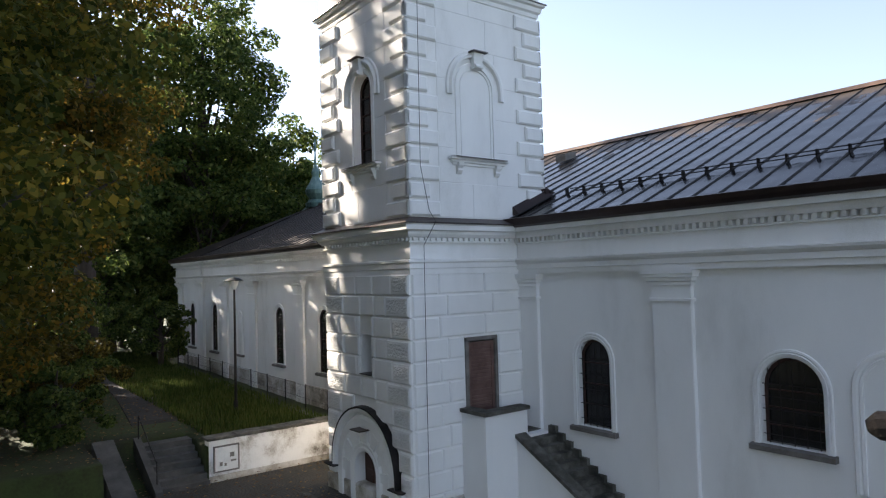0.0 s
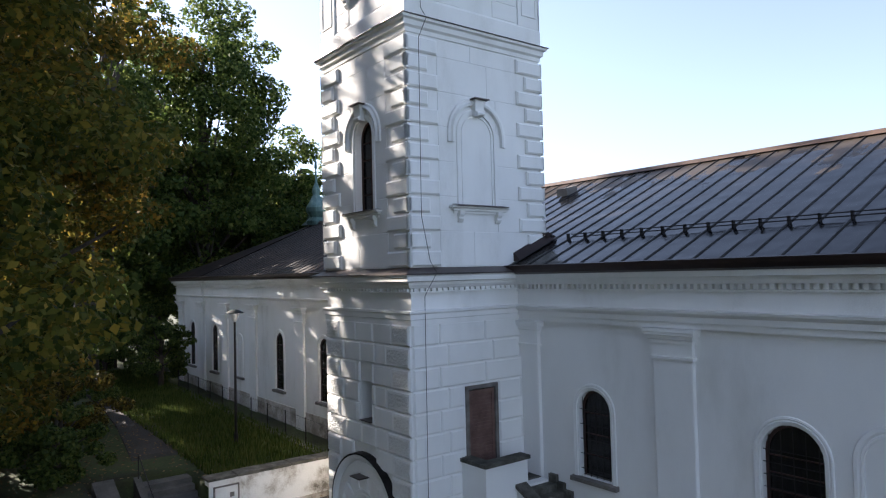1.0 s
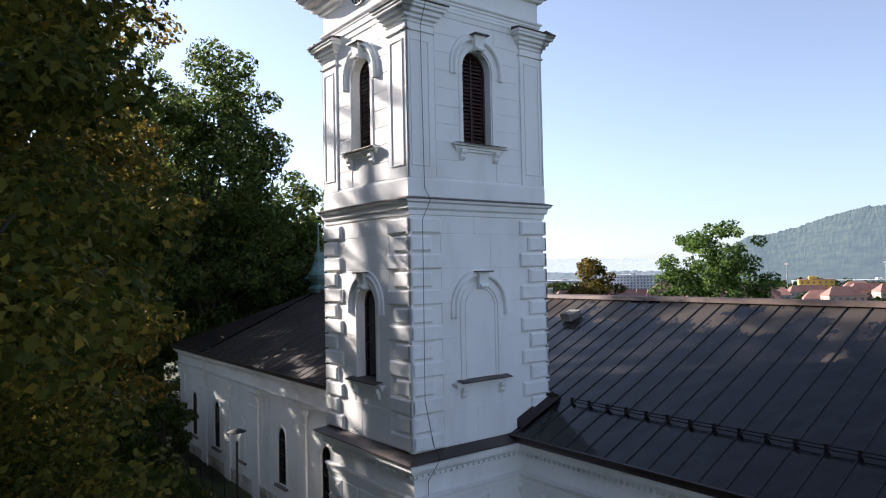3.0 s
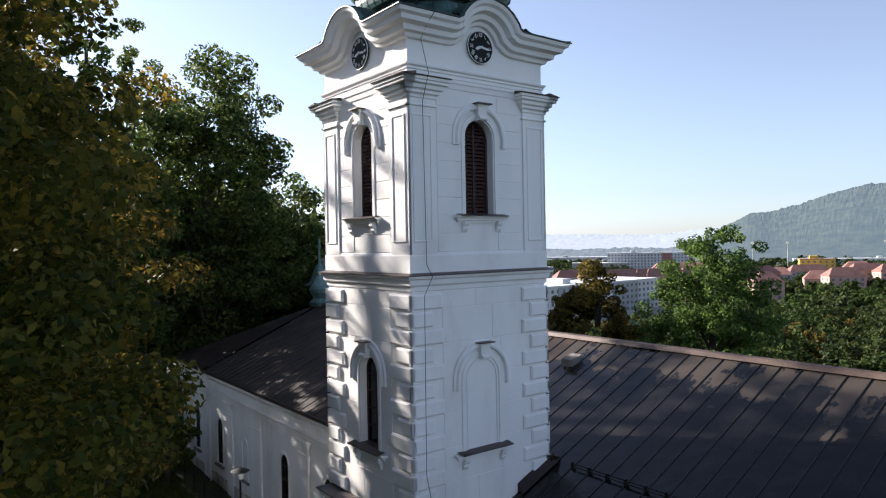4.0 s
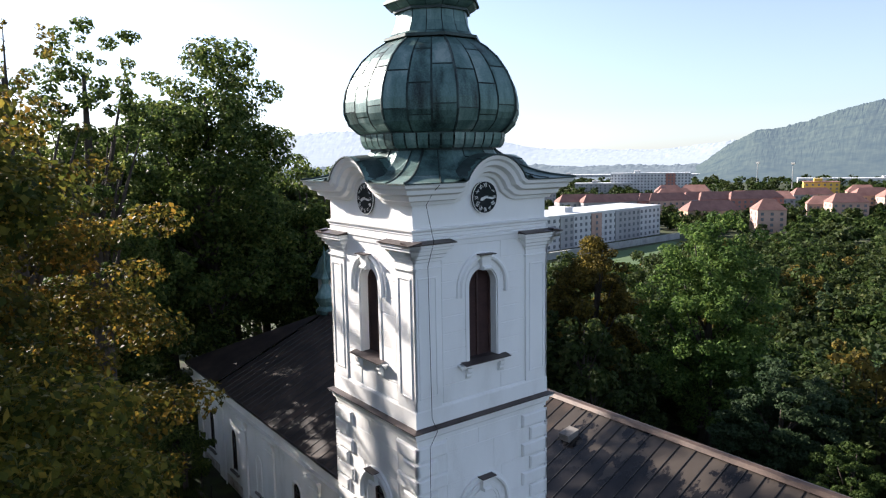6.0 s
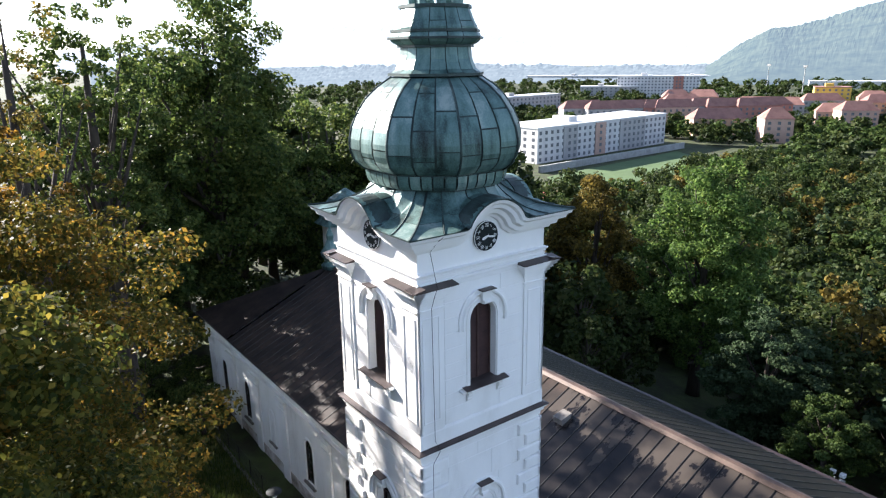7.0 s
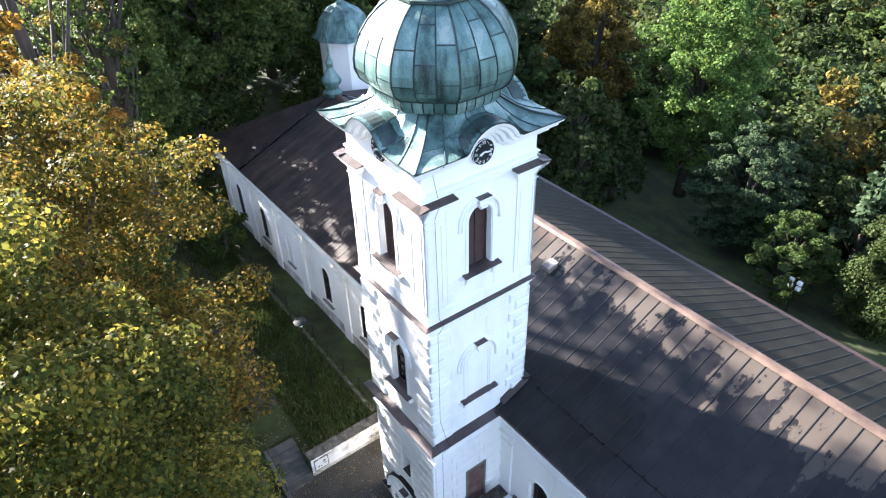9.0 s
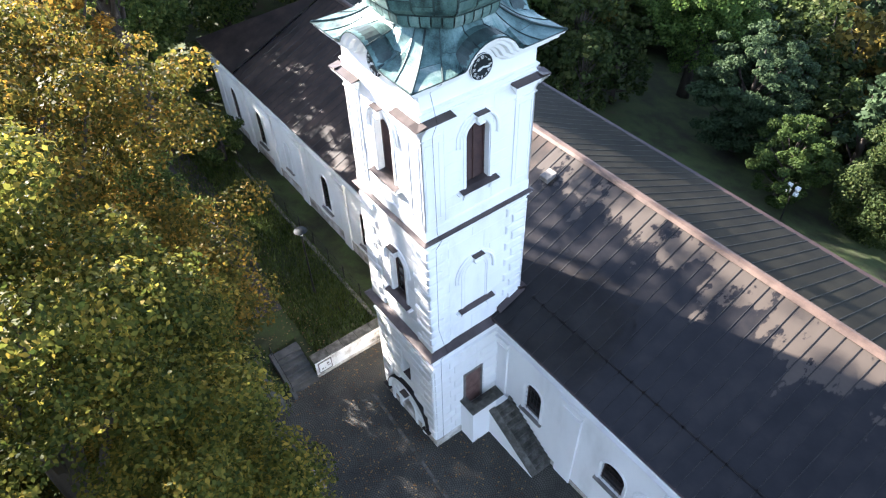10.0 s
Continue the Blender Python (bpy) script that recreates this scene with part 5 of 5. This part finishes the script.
tree("large dark green tree behind the wing", -53.0, 22.0, 25.5, 8.0, 2.0, LEAF_GREEN, 34000, 0.4, 61, 150, 0.4)
tree("large dark green tree behind the wing", -43.0, 0.5, 25.0, 6.5, 2.0, LEAF_GREEN, 34000, 0.37, 71, 140, 0.4)
tree("dark green tree behind the church end", -58.0, 8.0, 28.0, 8.0, 2.0, LEAF_GREEN, 24000, 0.48, 81, 120, 0.4)
tree("dark green tree behind the church end", -52.0, 33.0, 24.0, 8.0, 2.0, LEAF_GREEN, 24000, 0.48, 82, 120, 0.4)
tree("dark bush beside the footpath", -30.5, 1.2, 4.5, 2.2, 0.3, LEAF_GREEN, 9000, 0.16, 91, 40, category="bush", name="bush")
for x, y, h, r, m, sd in ((-12.5, -7.2, 3.2, 2.0, LEAF_GREEN, 92), (-16.5, -6.6, 4.2, 2.3, LEAF_BROWN, 93), (-21.5, -5.8, 3.6, 2.2, LEAF_GREEN, 94), (-26.5, -5.6, 4.6, 2.5, LEAF_GREEN, 95), (-14.0, -10.5, 4.0, 2.6, LEAF_BROWN, 96), (-33.0, -6.0, 5.0, 2.8, LEAF_GREEN, 97), (-40.0, -8.0, 6.0, 3.6, LEAF_GREEN, 98), (-46.0, -4.0, 6.5, 3.8, LEAF_GREEN, 99), (-38.0, -13.5, 6.0, 3.6, LEAF_GREEN, 100), (-28.0, -12.0, 5.5, 3.2, LEAF_GREEN, 89), (-40.0, 3.2, 5.5, 3.0, LEAF_GREEN, 87), (-42.5, 8.5, 6.0, 3.2, LEAF_GREEN, 86), (-37.5, -0.8, 4.6, 2.6, LEAF_GREEN, 85), (-50.0, 3.0, 7.0, 4.0, LEAF_GREEN, 84)):
    tree("dark undergrowth bush below the park trees", x, y, h, r, 0.1, m, 9000, 0.15, sd, 40, 0.3, category="bush", name="bush")
tree("light green tree with an airy crown", -22.0, 51.5, 27.2, 7.0, 3.0, LEAF_FRESH, 46000, 0.3, 101, 330, 0.2, sprig=(0.09, 0.17), flat=0.85)
tree("tall rounded brown-leaved tree behind the church", -36.0, 50.5, 23.0, 5.6, 3.0, LEAF_BROWN, 32000, 0.34, 111, 130, 0.4)
tree("grey-green feathery tree behind the church", -11.0, 45.0, 13.0, 5.4, 0.6, LEAF_BLUE, 36000, 0.25, 121, 170, 0.35, sprig=(0.1, 0.2), flat=0.4)
tree("light green round bush behind the church", -3.4, 40.2, 8.6, 3.6, 0.4, LEAF_WOOD_LIGHT, 24000, 0.19, 131, 110, 0.4, sprig=(0.1, 0.2), flat=0.6, category="bush", name="bush")
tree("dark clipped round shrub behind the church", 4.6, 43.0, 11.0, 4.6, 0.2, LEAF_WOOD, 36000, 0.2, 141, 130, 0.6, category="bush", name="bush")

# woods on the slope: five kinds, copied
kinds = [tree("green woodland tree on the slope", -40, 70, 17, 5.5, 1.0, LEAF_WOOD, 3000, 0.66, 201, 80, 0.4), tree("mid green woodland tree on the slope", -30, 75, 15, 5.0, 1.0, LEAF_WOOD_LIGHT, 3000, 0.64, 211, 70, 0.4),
         tree("dark conical spruce on the slope", -47, 135, 17, 3.6, 0.8, LEAF_BLUE, 2400, 0.62, 221, 90, 0.4, tall=0.2), tree("brownish woodland tree on the slope", -20, 80, 15, 5.0, 1.0, LEAF_BROWN, 2400, 0.72, 231, 70, 0.4)]
for k in kinds:
    k["group"] = "woods on the slope"


def woods(name, label, spots, h, r, leaves, size, seed, mat):
    """Far woods as one mass of leaf clumps: spots are (x, y, scale)."""
    rn = np.random.RandomState(seed)
    cl = []
    for x, y, s in spots:
        z0 = height(x, y)
        for q in range(26):
            d = rn.normal(size=3)
            d /= np.linalg.norm(d)
            f = rn.uniform(0.4, 1.0)
            cl.append((x + d[0] * r * s * f, y + d[1] * r * s * f, z0 + h * s * (0.55 + 0.42 * d[2] * f), r * s * rn.uniform(0.22, 0.36)))
    return tagged(part(name, leaf_mesh(name, cl, leaves * len(spots), size, seed, mat), mat), label, "woods", kind="stuff")


SPOTS = [(-12, 44, 6), (-3.5, 39.6, 5), (-22, 51, 10), (-36, 50, 9.5), (-1.2, 37.4, 3), (4, 41.5, 5)]
rw = random.Random(5)
near, lots = 0, {0: [], 1: [], 2: []}
for trial in range(9000):
    ang, dist = radians(rw.uniform(98, 149)), rw.uniform(50, 270)
    x, y = 16 + dist * math.cos(ang), -11 + dist * math.sin(ang)
    if y < 33 or (y > 140 and x < -118) or x < -125 or (y < 47 and x > -20) or any(math.hypot(x - a, y - b) < c for a, b, c in SPOTS):
        continue
    if dist < 105:
        if near > 70:
            continue
        SPOTS.append((x, y, 4.2))
        near += 1
        s = rw.uniform(0.6, 0.95)
        c = copy_thing(kinds[rw.choice([0, 0, 0, 1, 2, 3, 0])], pose(x, y, height(x, y) - 0.2, 0, 0, rw.uniform(0, 360)))
        c.scale = (s, s, s * rw.uniform(0.85, 1.1))
    else:
        SPOTS.append((x, y, 4.8))
        lots[rw.choice([0, 0, 0, 1, 1, 2])].append((x, y, rw.uniform(0.7, 1.15)))
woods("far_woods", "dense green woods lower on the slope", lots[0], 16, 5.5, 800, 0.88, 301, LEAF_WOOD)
woods("far_woods", "light green trees among the woods", lots[1], 15, 5.2, 800, 0.88, 302, LEAF_WOOD_LIGHT)
woods("far_woods", "brownish trees among the woods", lots[2], 14, 5.0, 800, 0.88, 303, LEAF_BROWN)
for x, y in ((-62, 0), (-66, 18), (-60, 28), (-70, 34), (-58, -12), (-64, 44), (-50, 44), (-75, 8), (-80, 26), (-46, 40), (-71, 24), (-74, 17)):
    c = copy_thing(kinds[0], pose(x, y, height(x, y) - 0.2, 0, 0, rw.uniform(0, 360)))
    c.scale = (1.5, 1.5, 1.55)
for x, y in ((-16, -22), (-2, -30), (10, -30), (26, -34), (-30, -26)):
    c = copy_thing(kinds[3], pose(x, y, height(x, y) - 0.2, 0, 0, rw.uniform(0, 360)))
    c.scale = (1.4, 1.4, 1.5)

# ---- grass, fallen leaves ----
rn = np.random.RandomState(77)
n = 26000
px, py = rn.uniform(-40, -8.9, n), rn.uniform(-2.6, 2.0, n)
cl = [(x, y, height(x, y) + 0.06, 0.12) for x, y in zip(px, py)]
r = np.random.RandomState(78)
v, f = [], []
for i, (x, y, z, q) in enumerate(cl):
    a, hgt, w = r.rand() * 6.28, 0.12 + 0.22 * r.rand(), 0.02 + 0.02 * r.rand()
    dx, dy = math.cos(a), math.sin(a)
    v += [(x - dx * w, y - dy * w, z - 0.08), (x + dx * w, y + dy * w, z - 0.08), (x + dy * 0.08 * r.rand(), y - dx * 0.08, z + hgt)]
    f.append((3 * i, 3 * i + 1, 3 * i + 2))
me = bpy.data.meshes.new("grass")
me.from_pydata(v, [], f)
tagged(part("grass", me, GRASS), "long dark green grass on the terrace", "grass", kind="stuff")
n = 5000
v, f = [], []
for i in range(n):
    x = r.uniform(-40, 8)
    y = r.uniform(-7.5, 2.5) if x > -8.2 else r.uniform(-9, -1.0)
    if -5.4 < x < 0.3 and y > -0.3:
        y = r.uniform(-6.5, -0.4)
    z = max(height(x, y) + 0.09, 0.02)
    a, s = r.rand() * 6.28, 0.035 + 0.045 * r.rand()
    c, d = math.cos(a) * s, math.sin(a) * s
    v += [(x - c, y - d, z), (x + d * 0.6, y - c * 0.6, z + 0.02), (x + c, y + d, z), (x - d * 0.6, y + c * 0.6, z + 0.02)]
    f.append((4 * i, 4 * i + 1, 4 * i + 2, 4 * i + 3))
me = bpy.data.meshes.new("fallen_leaves")
me.from_pydata(v, [], f)
tagged(part("fallen_leaves", me, LITTER), "scattered brown and yellow fallen leaves", "leaves", kind="stuff")

# ---- town in the valley ----
GZ = -20.0
WALLS = [material("town plaster " + n, [tuple(v * 0.8 for v in c), c], 6, 0.9, 0, 0, 2) for n, c in (("white", (0.62, 0.61, 0.60)), ("grey", (0.40, 0.39, 0.38)), ("pink", (0.50, 0.34, 0.27)), ("orange", (0.50, 0.33, 0.22)), ("yellow", (0.60, 0.42, 0.08)), ("red", (0.40, 0.19, 0.15)))]
WHT, GRY, PNK, ORG, YEL, RED = WALLS
# Tile red is paled to put the valley haze into the colour.
TILE = material("haze-paled red roof tiles", [(0.17, 0.085, 0.07), (0.28, 0.15, 0.12)], 5, 0.85, 0, 0, 2)
TIN = material("pale flat roof", [(0.45, 0.46, 0.47), (0.65, 0.66, 0.67)], 8, 0.6, 0, 0, 1)
PANE = material("town window", [(0.08, 0.085, 0.095), (0.16, 0.17, 0.185)], 4, 0.3, 0, 0, 2)
PITCH = material("playing field grass", [(0.05, 0.085, 0.03), (0.08, 0.13, 0.045)], 12, 0.95, 0, 0, 1)
TRACK = material("red running track", [(0.22, 0.075, 0.05), (0.30, 0.11, 0.075)], 8, 0.9, 0, 0, 1)
CONCRETE = material("pale concrete wall", [(0.26, 0.26, 0.25), (0.40, 0.40, 0.38)], 4, 0.9, 0, 0, 1)


def house(label, x, y, turn, length, depth, floors, mat, roof_mat, pitched=True, bays=None, bands=None, fh=3.0):
    b = thing("house" if pitched else "apartment_block", label, "house" if pitched else "apartment block", pose(x, y, GZ, 0, 0, turn))
    h = floors * fh + 0.8
    part("wall", Geo().box(0, length, 0, depth, -2, h), mat, b)
    if pitched:
        rh = depth * 0.42
        part("roof", Geo().add([(-0.5, -0.5, h), (length + 0.5, -0.5, h), (length + 0.5, depth + 0.5, h), (-0.5, depth + 0.5, h), (rh * 0.8, depth / 2, h + rh), (length - rh * 0.8, depth / 2, h + rh)], [(0, 1, 5, 4), (1, 2, 5), (2, 3, 4, 5), (3, 0, 4), (3, 2, 1, 0)]), roof_mat, b)
    else:
        part("roof", Geo().box(-0.3, length + 0.3, -0.3, depth + 0.3, h, h + 0.5), roof_mat, b)
        part("roof_house", Geo().box(length * 0.3, length * 0.3 + 6, depth * 0.3, depth * 0.7, h + 0.5, h + 3), mat, b)
    for x0, x1, m2 in bands or ():
        part("bay", Geo().box(x0, x1, -0.5, 0, 0, h - 0.3), m2, b)
    n = bays or max(2, int(length / 4))
    win = Geo().box(-0.8, 0.8, -0.08, 0.1, 0, 1.6).mesh("window")
    for fl in range(floors):
        for i in range(n):
            xx = (i + 0.5) * length / n
            out = 0.52 if any(x0 < xx < x1 for x0, x1, _ in bands or ()) else 0.02
            part("window", win, PANE, b, at=Matrix.Translation((xx, -out, 0.9 + fl * fh)))
        for i in range(max(1, int(depth / 5))):
            yy = (i + 0.5) * depth / max(1, int(depth / 5))
            part("window", win, PANE, b, at=Matrix.Translation((0, yy, 0.9 + fl * fh)) @ Matrix.Rotation(radians(-90), 4, "Z"))
    return b


A = 94.0
house("long pale four-storey apartment block with dark bays", -204.4, 206.3, A, 104, 26, 5, WHT, TIN, False, 26, [(18, 28, GRY), (42, 50, PNK), (62, 84, GRY)])
house("white hospital block with a red stair tower", -476, 591, 38.5, 84, 18, 7, WHT, TIN, False, 24, [(58, 68, RED)], 3.2)
house("grey office block far behind", -500, 560, 38.5, 60, 20, 4, GRY, TIN, False, 12)
house("orange house with red tiled roof", -220.3, 349.5, 54, 33, 14, 3, ORG, TILE)
house("pink house with a red hipped roof", -176.2, 347.6, 45, 15, 14, 4, PNK, TILE)
house("yellow building among red roofs", -255, 566, 30, 26, 18, 6, YEL, TILE, False, 6)
rw = random.Random(9)
for i in range(17):
    x, y = -330 + i * 14 + rw.uniform(-10, 10), 440 + rw.uniform(-25, 130)
    house("small town house with red roof", x, y, rw.choice([30, 45, 54, 120]), rw.uniform(18, 36), 13, rw.choice([3, 4, 4]), rw.choice([PNK, ORG, PNK, GRY]), TILE)
for i in range(9):
    house("red-brick terrace house with dark roof", -300 + i * 9 + rw.uniform(-6, 6), 330 + i * 12 + rw.uniform(-9, 9), 60, 30, 12, 4, rw.choice([RED, PNK, GRY]), TILE)
house("long low factory hall with a white roof", -900, 860, 33, 260, 40, 2, GRY, TIN, False, 30, None, 4)
house("long low factory hall with a white roof", -720, 980, 33, 200, 40, 2, GRY, TIN, False, 20, None, 4)
house("long low factory hall with a white roof", -420, 900, 28, 320, 30, 2, WHT, TIN, False, 30, None, 4)
house("brown flat-roofed apartment block", -330, 250, 94, 60, 16, 4, PNK, TIN, False, 14)
house("pale flat-roofed apartment block", -380, 330, 94, 80, 16, 5, GRY, TIN, False, 18)
tagged(part("playing_field", Geo().add([(-178, 186, GZ + 0.05), (-150, 165, GZ + 0.05), (-140, 262, GZ + 0.05), (-188, 288, GZ + 0.05)], [(0, 1, 2, 3)]), PITCH), "green football field in the valley", "playing field", kind="structure")
tagged(part("running_track", Geo().add([(-160, 150, GZ + 0.1), (-140, 146, GZ + 0.1), (-138, 166, GZ + 0.1), (-160, 170, GZ + 0.1)], [(0, 1, 2, 3)]), TRACK), "red running track beside the field", "track", kind="structure")
tagged(part("boundary_wall", Geo().add([(-186, 190, GZ), (-192, 300, GZ), (-192, 300, GZ + 3), (-186, 190, GZ + 3), (-187, 190, GZ), (-193, 300, GZ), (-193, 300, GZ + 3), (-187, 190, GZ + 3)], [(0, 1, 2, 3), (4, 5, 6, 7), (3, 2, 6, 7)]), CONCRETE), "long pale concrete boundary wall", "wall", kind="structure")
pole = thing("light_pole", "tall pale railway light mast", "mast", pose(-330, 700, GZ), group="railway masts")
part("pole", Geo().tube([(0, 0, 0), (0, 0, 32)], [0.5, 0.35], 6), CONCRETE, pole)
part("lamp_head", Geo().box(-2, 2, -0.5, 0.5, 31, 33), CONCRETE, pole)
for x, y in ((-260, 760), (-200, 720), (-400, 760), (-120, 700)):
    copy_thing(pole, pose(x, y, GZ))
lots = {0: [], 1: []}
for i in range(1900):
    ang, dist = radians(rw.uniform(100, 155)), 265 + 850 * rw.random() ** 1.3
    x, y = 16 + dist * math.cos(ang), -11 + dist * math.sin(ang)
    if -235 < x < -135 and y < 320:
        continue
    lots[rw.choice([0, 0, 1])].append((x, y, rw.uniform(0.6, 1.3)))
woods("town_trees", "dark green trees among the town houses", lots[0], 10, 4.5, 150, 2.0, 311, LEAF_WOOD)
woods("town_trees", "light green trees among the town houses", lots[1], 10, 4.5, 150, 2.0, 312, LEAF_WOOD_LIGHT)

# ---- far hills and a mist bank as a backdrop ----


def backdrop(name, label, ang0, ang1, dist, tops, colours, haze_glow, rough_by):
    """A far wooded ridge from heading ang0 to ang1 (degrees), with the given heights at even steps. Its emission stands
    for haze.
    """
    n, rows = 420, 16
    g = Geo()
    for j in range(rows + 1):
        for i in range(n + 1):
            f = i / n
            k = f * (len(tops) - 1)
            q = min(int(k), len(tops) - 2)
            s = k - q
            s = s * s * (3 - 2 * s)
            hgt = tops[q] * (1 - s) + tops[q + 1] * s
            a = radians(ang0 + (ang1 - ang0) * f)
            d = dist * (1 + 0.35 * j / rows)
            zz = GZ - 2 + (hgt - GZ) * (j / rows) ** 0.8 + rough_by * (j / rows) * (noise.noise((f * 40, j * 0.6, dist)) + 0.7 * noise.noise((f * 160, j * 1.7, 3)) + 0.5 * noise.noise((f * 420, j * 3.1, 7)))
            g.v.append((16 + d * math.cos(a), -11 + d * math.sin(a), zz))
    g.f = [(j * (n + 1) + i, j * (n + 1) + i + 1, (j + 1) * (n + 1) + i + 1, (j + 1) * (n + 1) + i) for j in range(rows) for i in range(n)]
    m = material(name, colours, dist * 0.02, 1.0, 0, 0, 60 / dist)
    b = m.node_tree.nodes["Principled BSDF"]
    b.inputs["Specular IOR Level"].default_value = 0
    b.inputs["Emission Color"].default_value, b.inputs["Emission Strength"].default_value = (*haze_glow, 1), 1.0
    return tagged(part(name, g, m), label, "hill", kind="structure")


# Emission and pale colours stand for haze; the low bank hides the plain.
backdrop("backdrop_hill", "wooded hill with morning haze painted in", 125, 88, 1100, [-20, 72, 116, 164, 208, 236], [(0.012, 0.02, 0.018), (0.05, 0.06, 0.04)], (0.058, 0.071, 0.081), 3.0)
backdrop("backdrop_town", "pale low bank painted as mist beyond the town", 170, 90, 1150, [12, 10, 8, 10, 4, 2, 8, 10, 6, 4], [(0.03, 0.04, 0.045), (0.08, 0.09, 0.09)], (0.085, 0.095, 0.10), 6)
backdrop("backdrop_far", "pale far hills with mist painted in", 172, 95, 2600, [60, 110, 150, 170, 130, 60, 50, 90, 120, 60, 60], [(0.1, 0.11, 0.12), (0.14, 0.15, 0.16)], (0.19, 0.20, 0.205), 8)
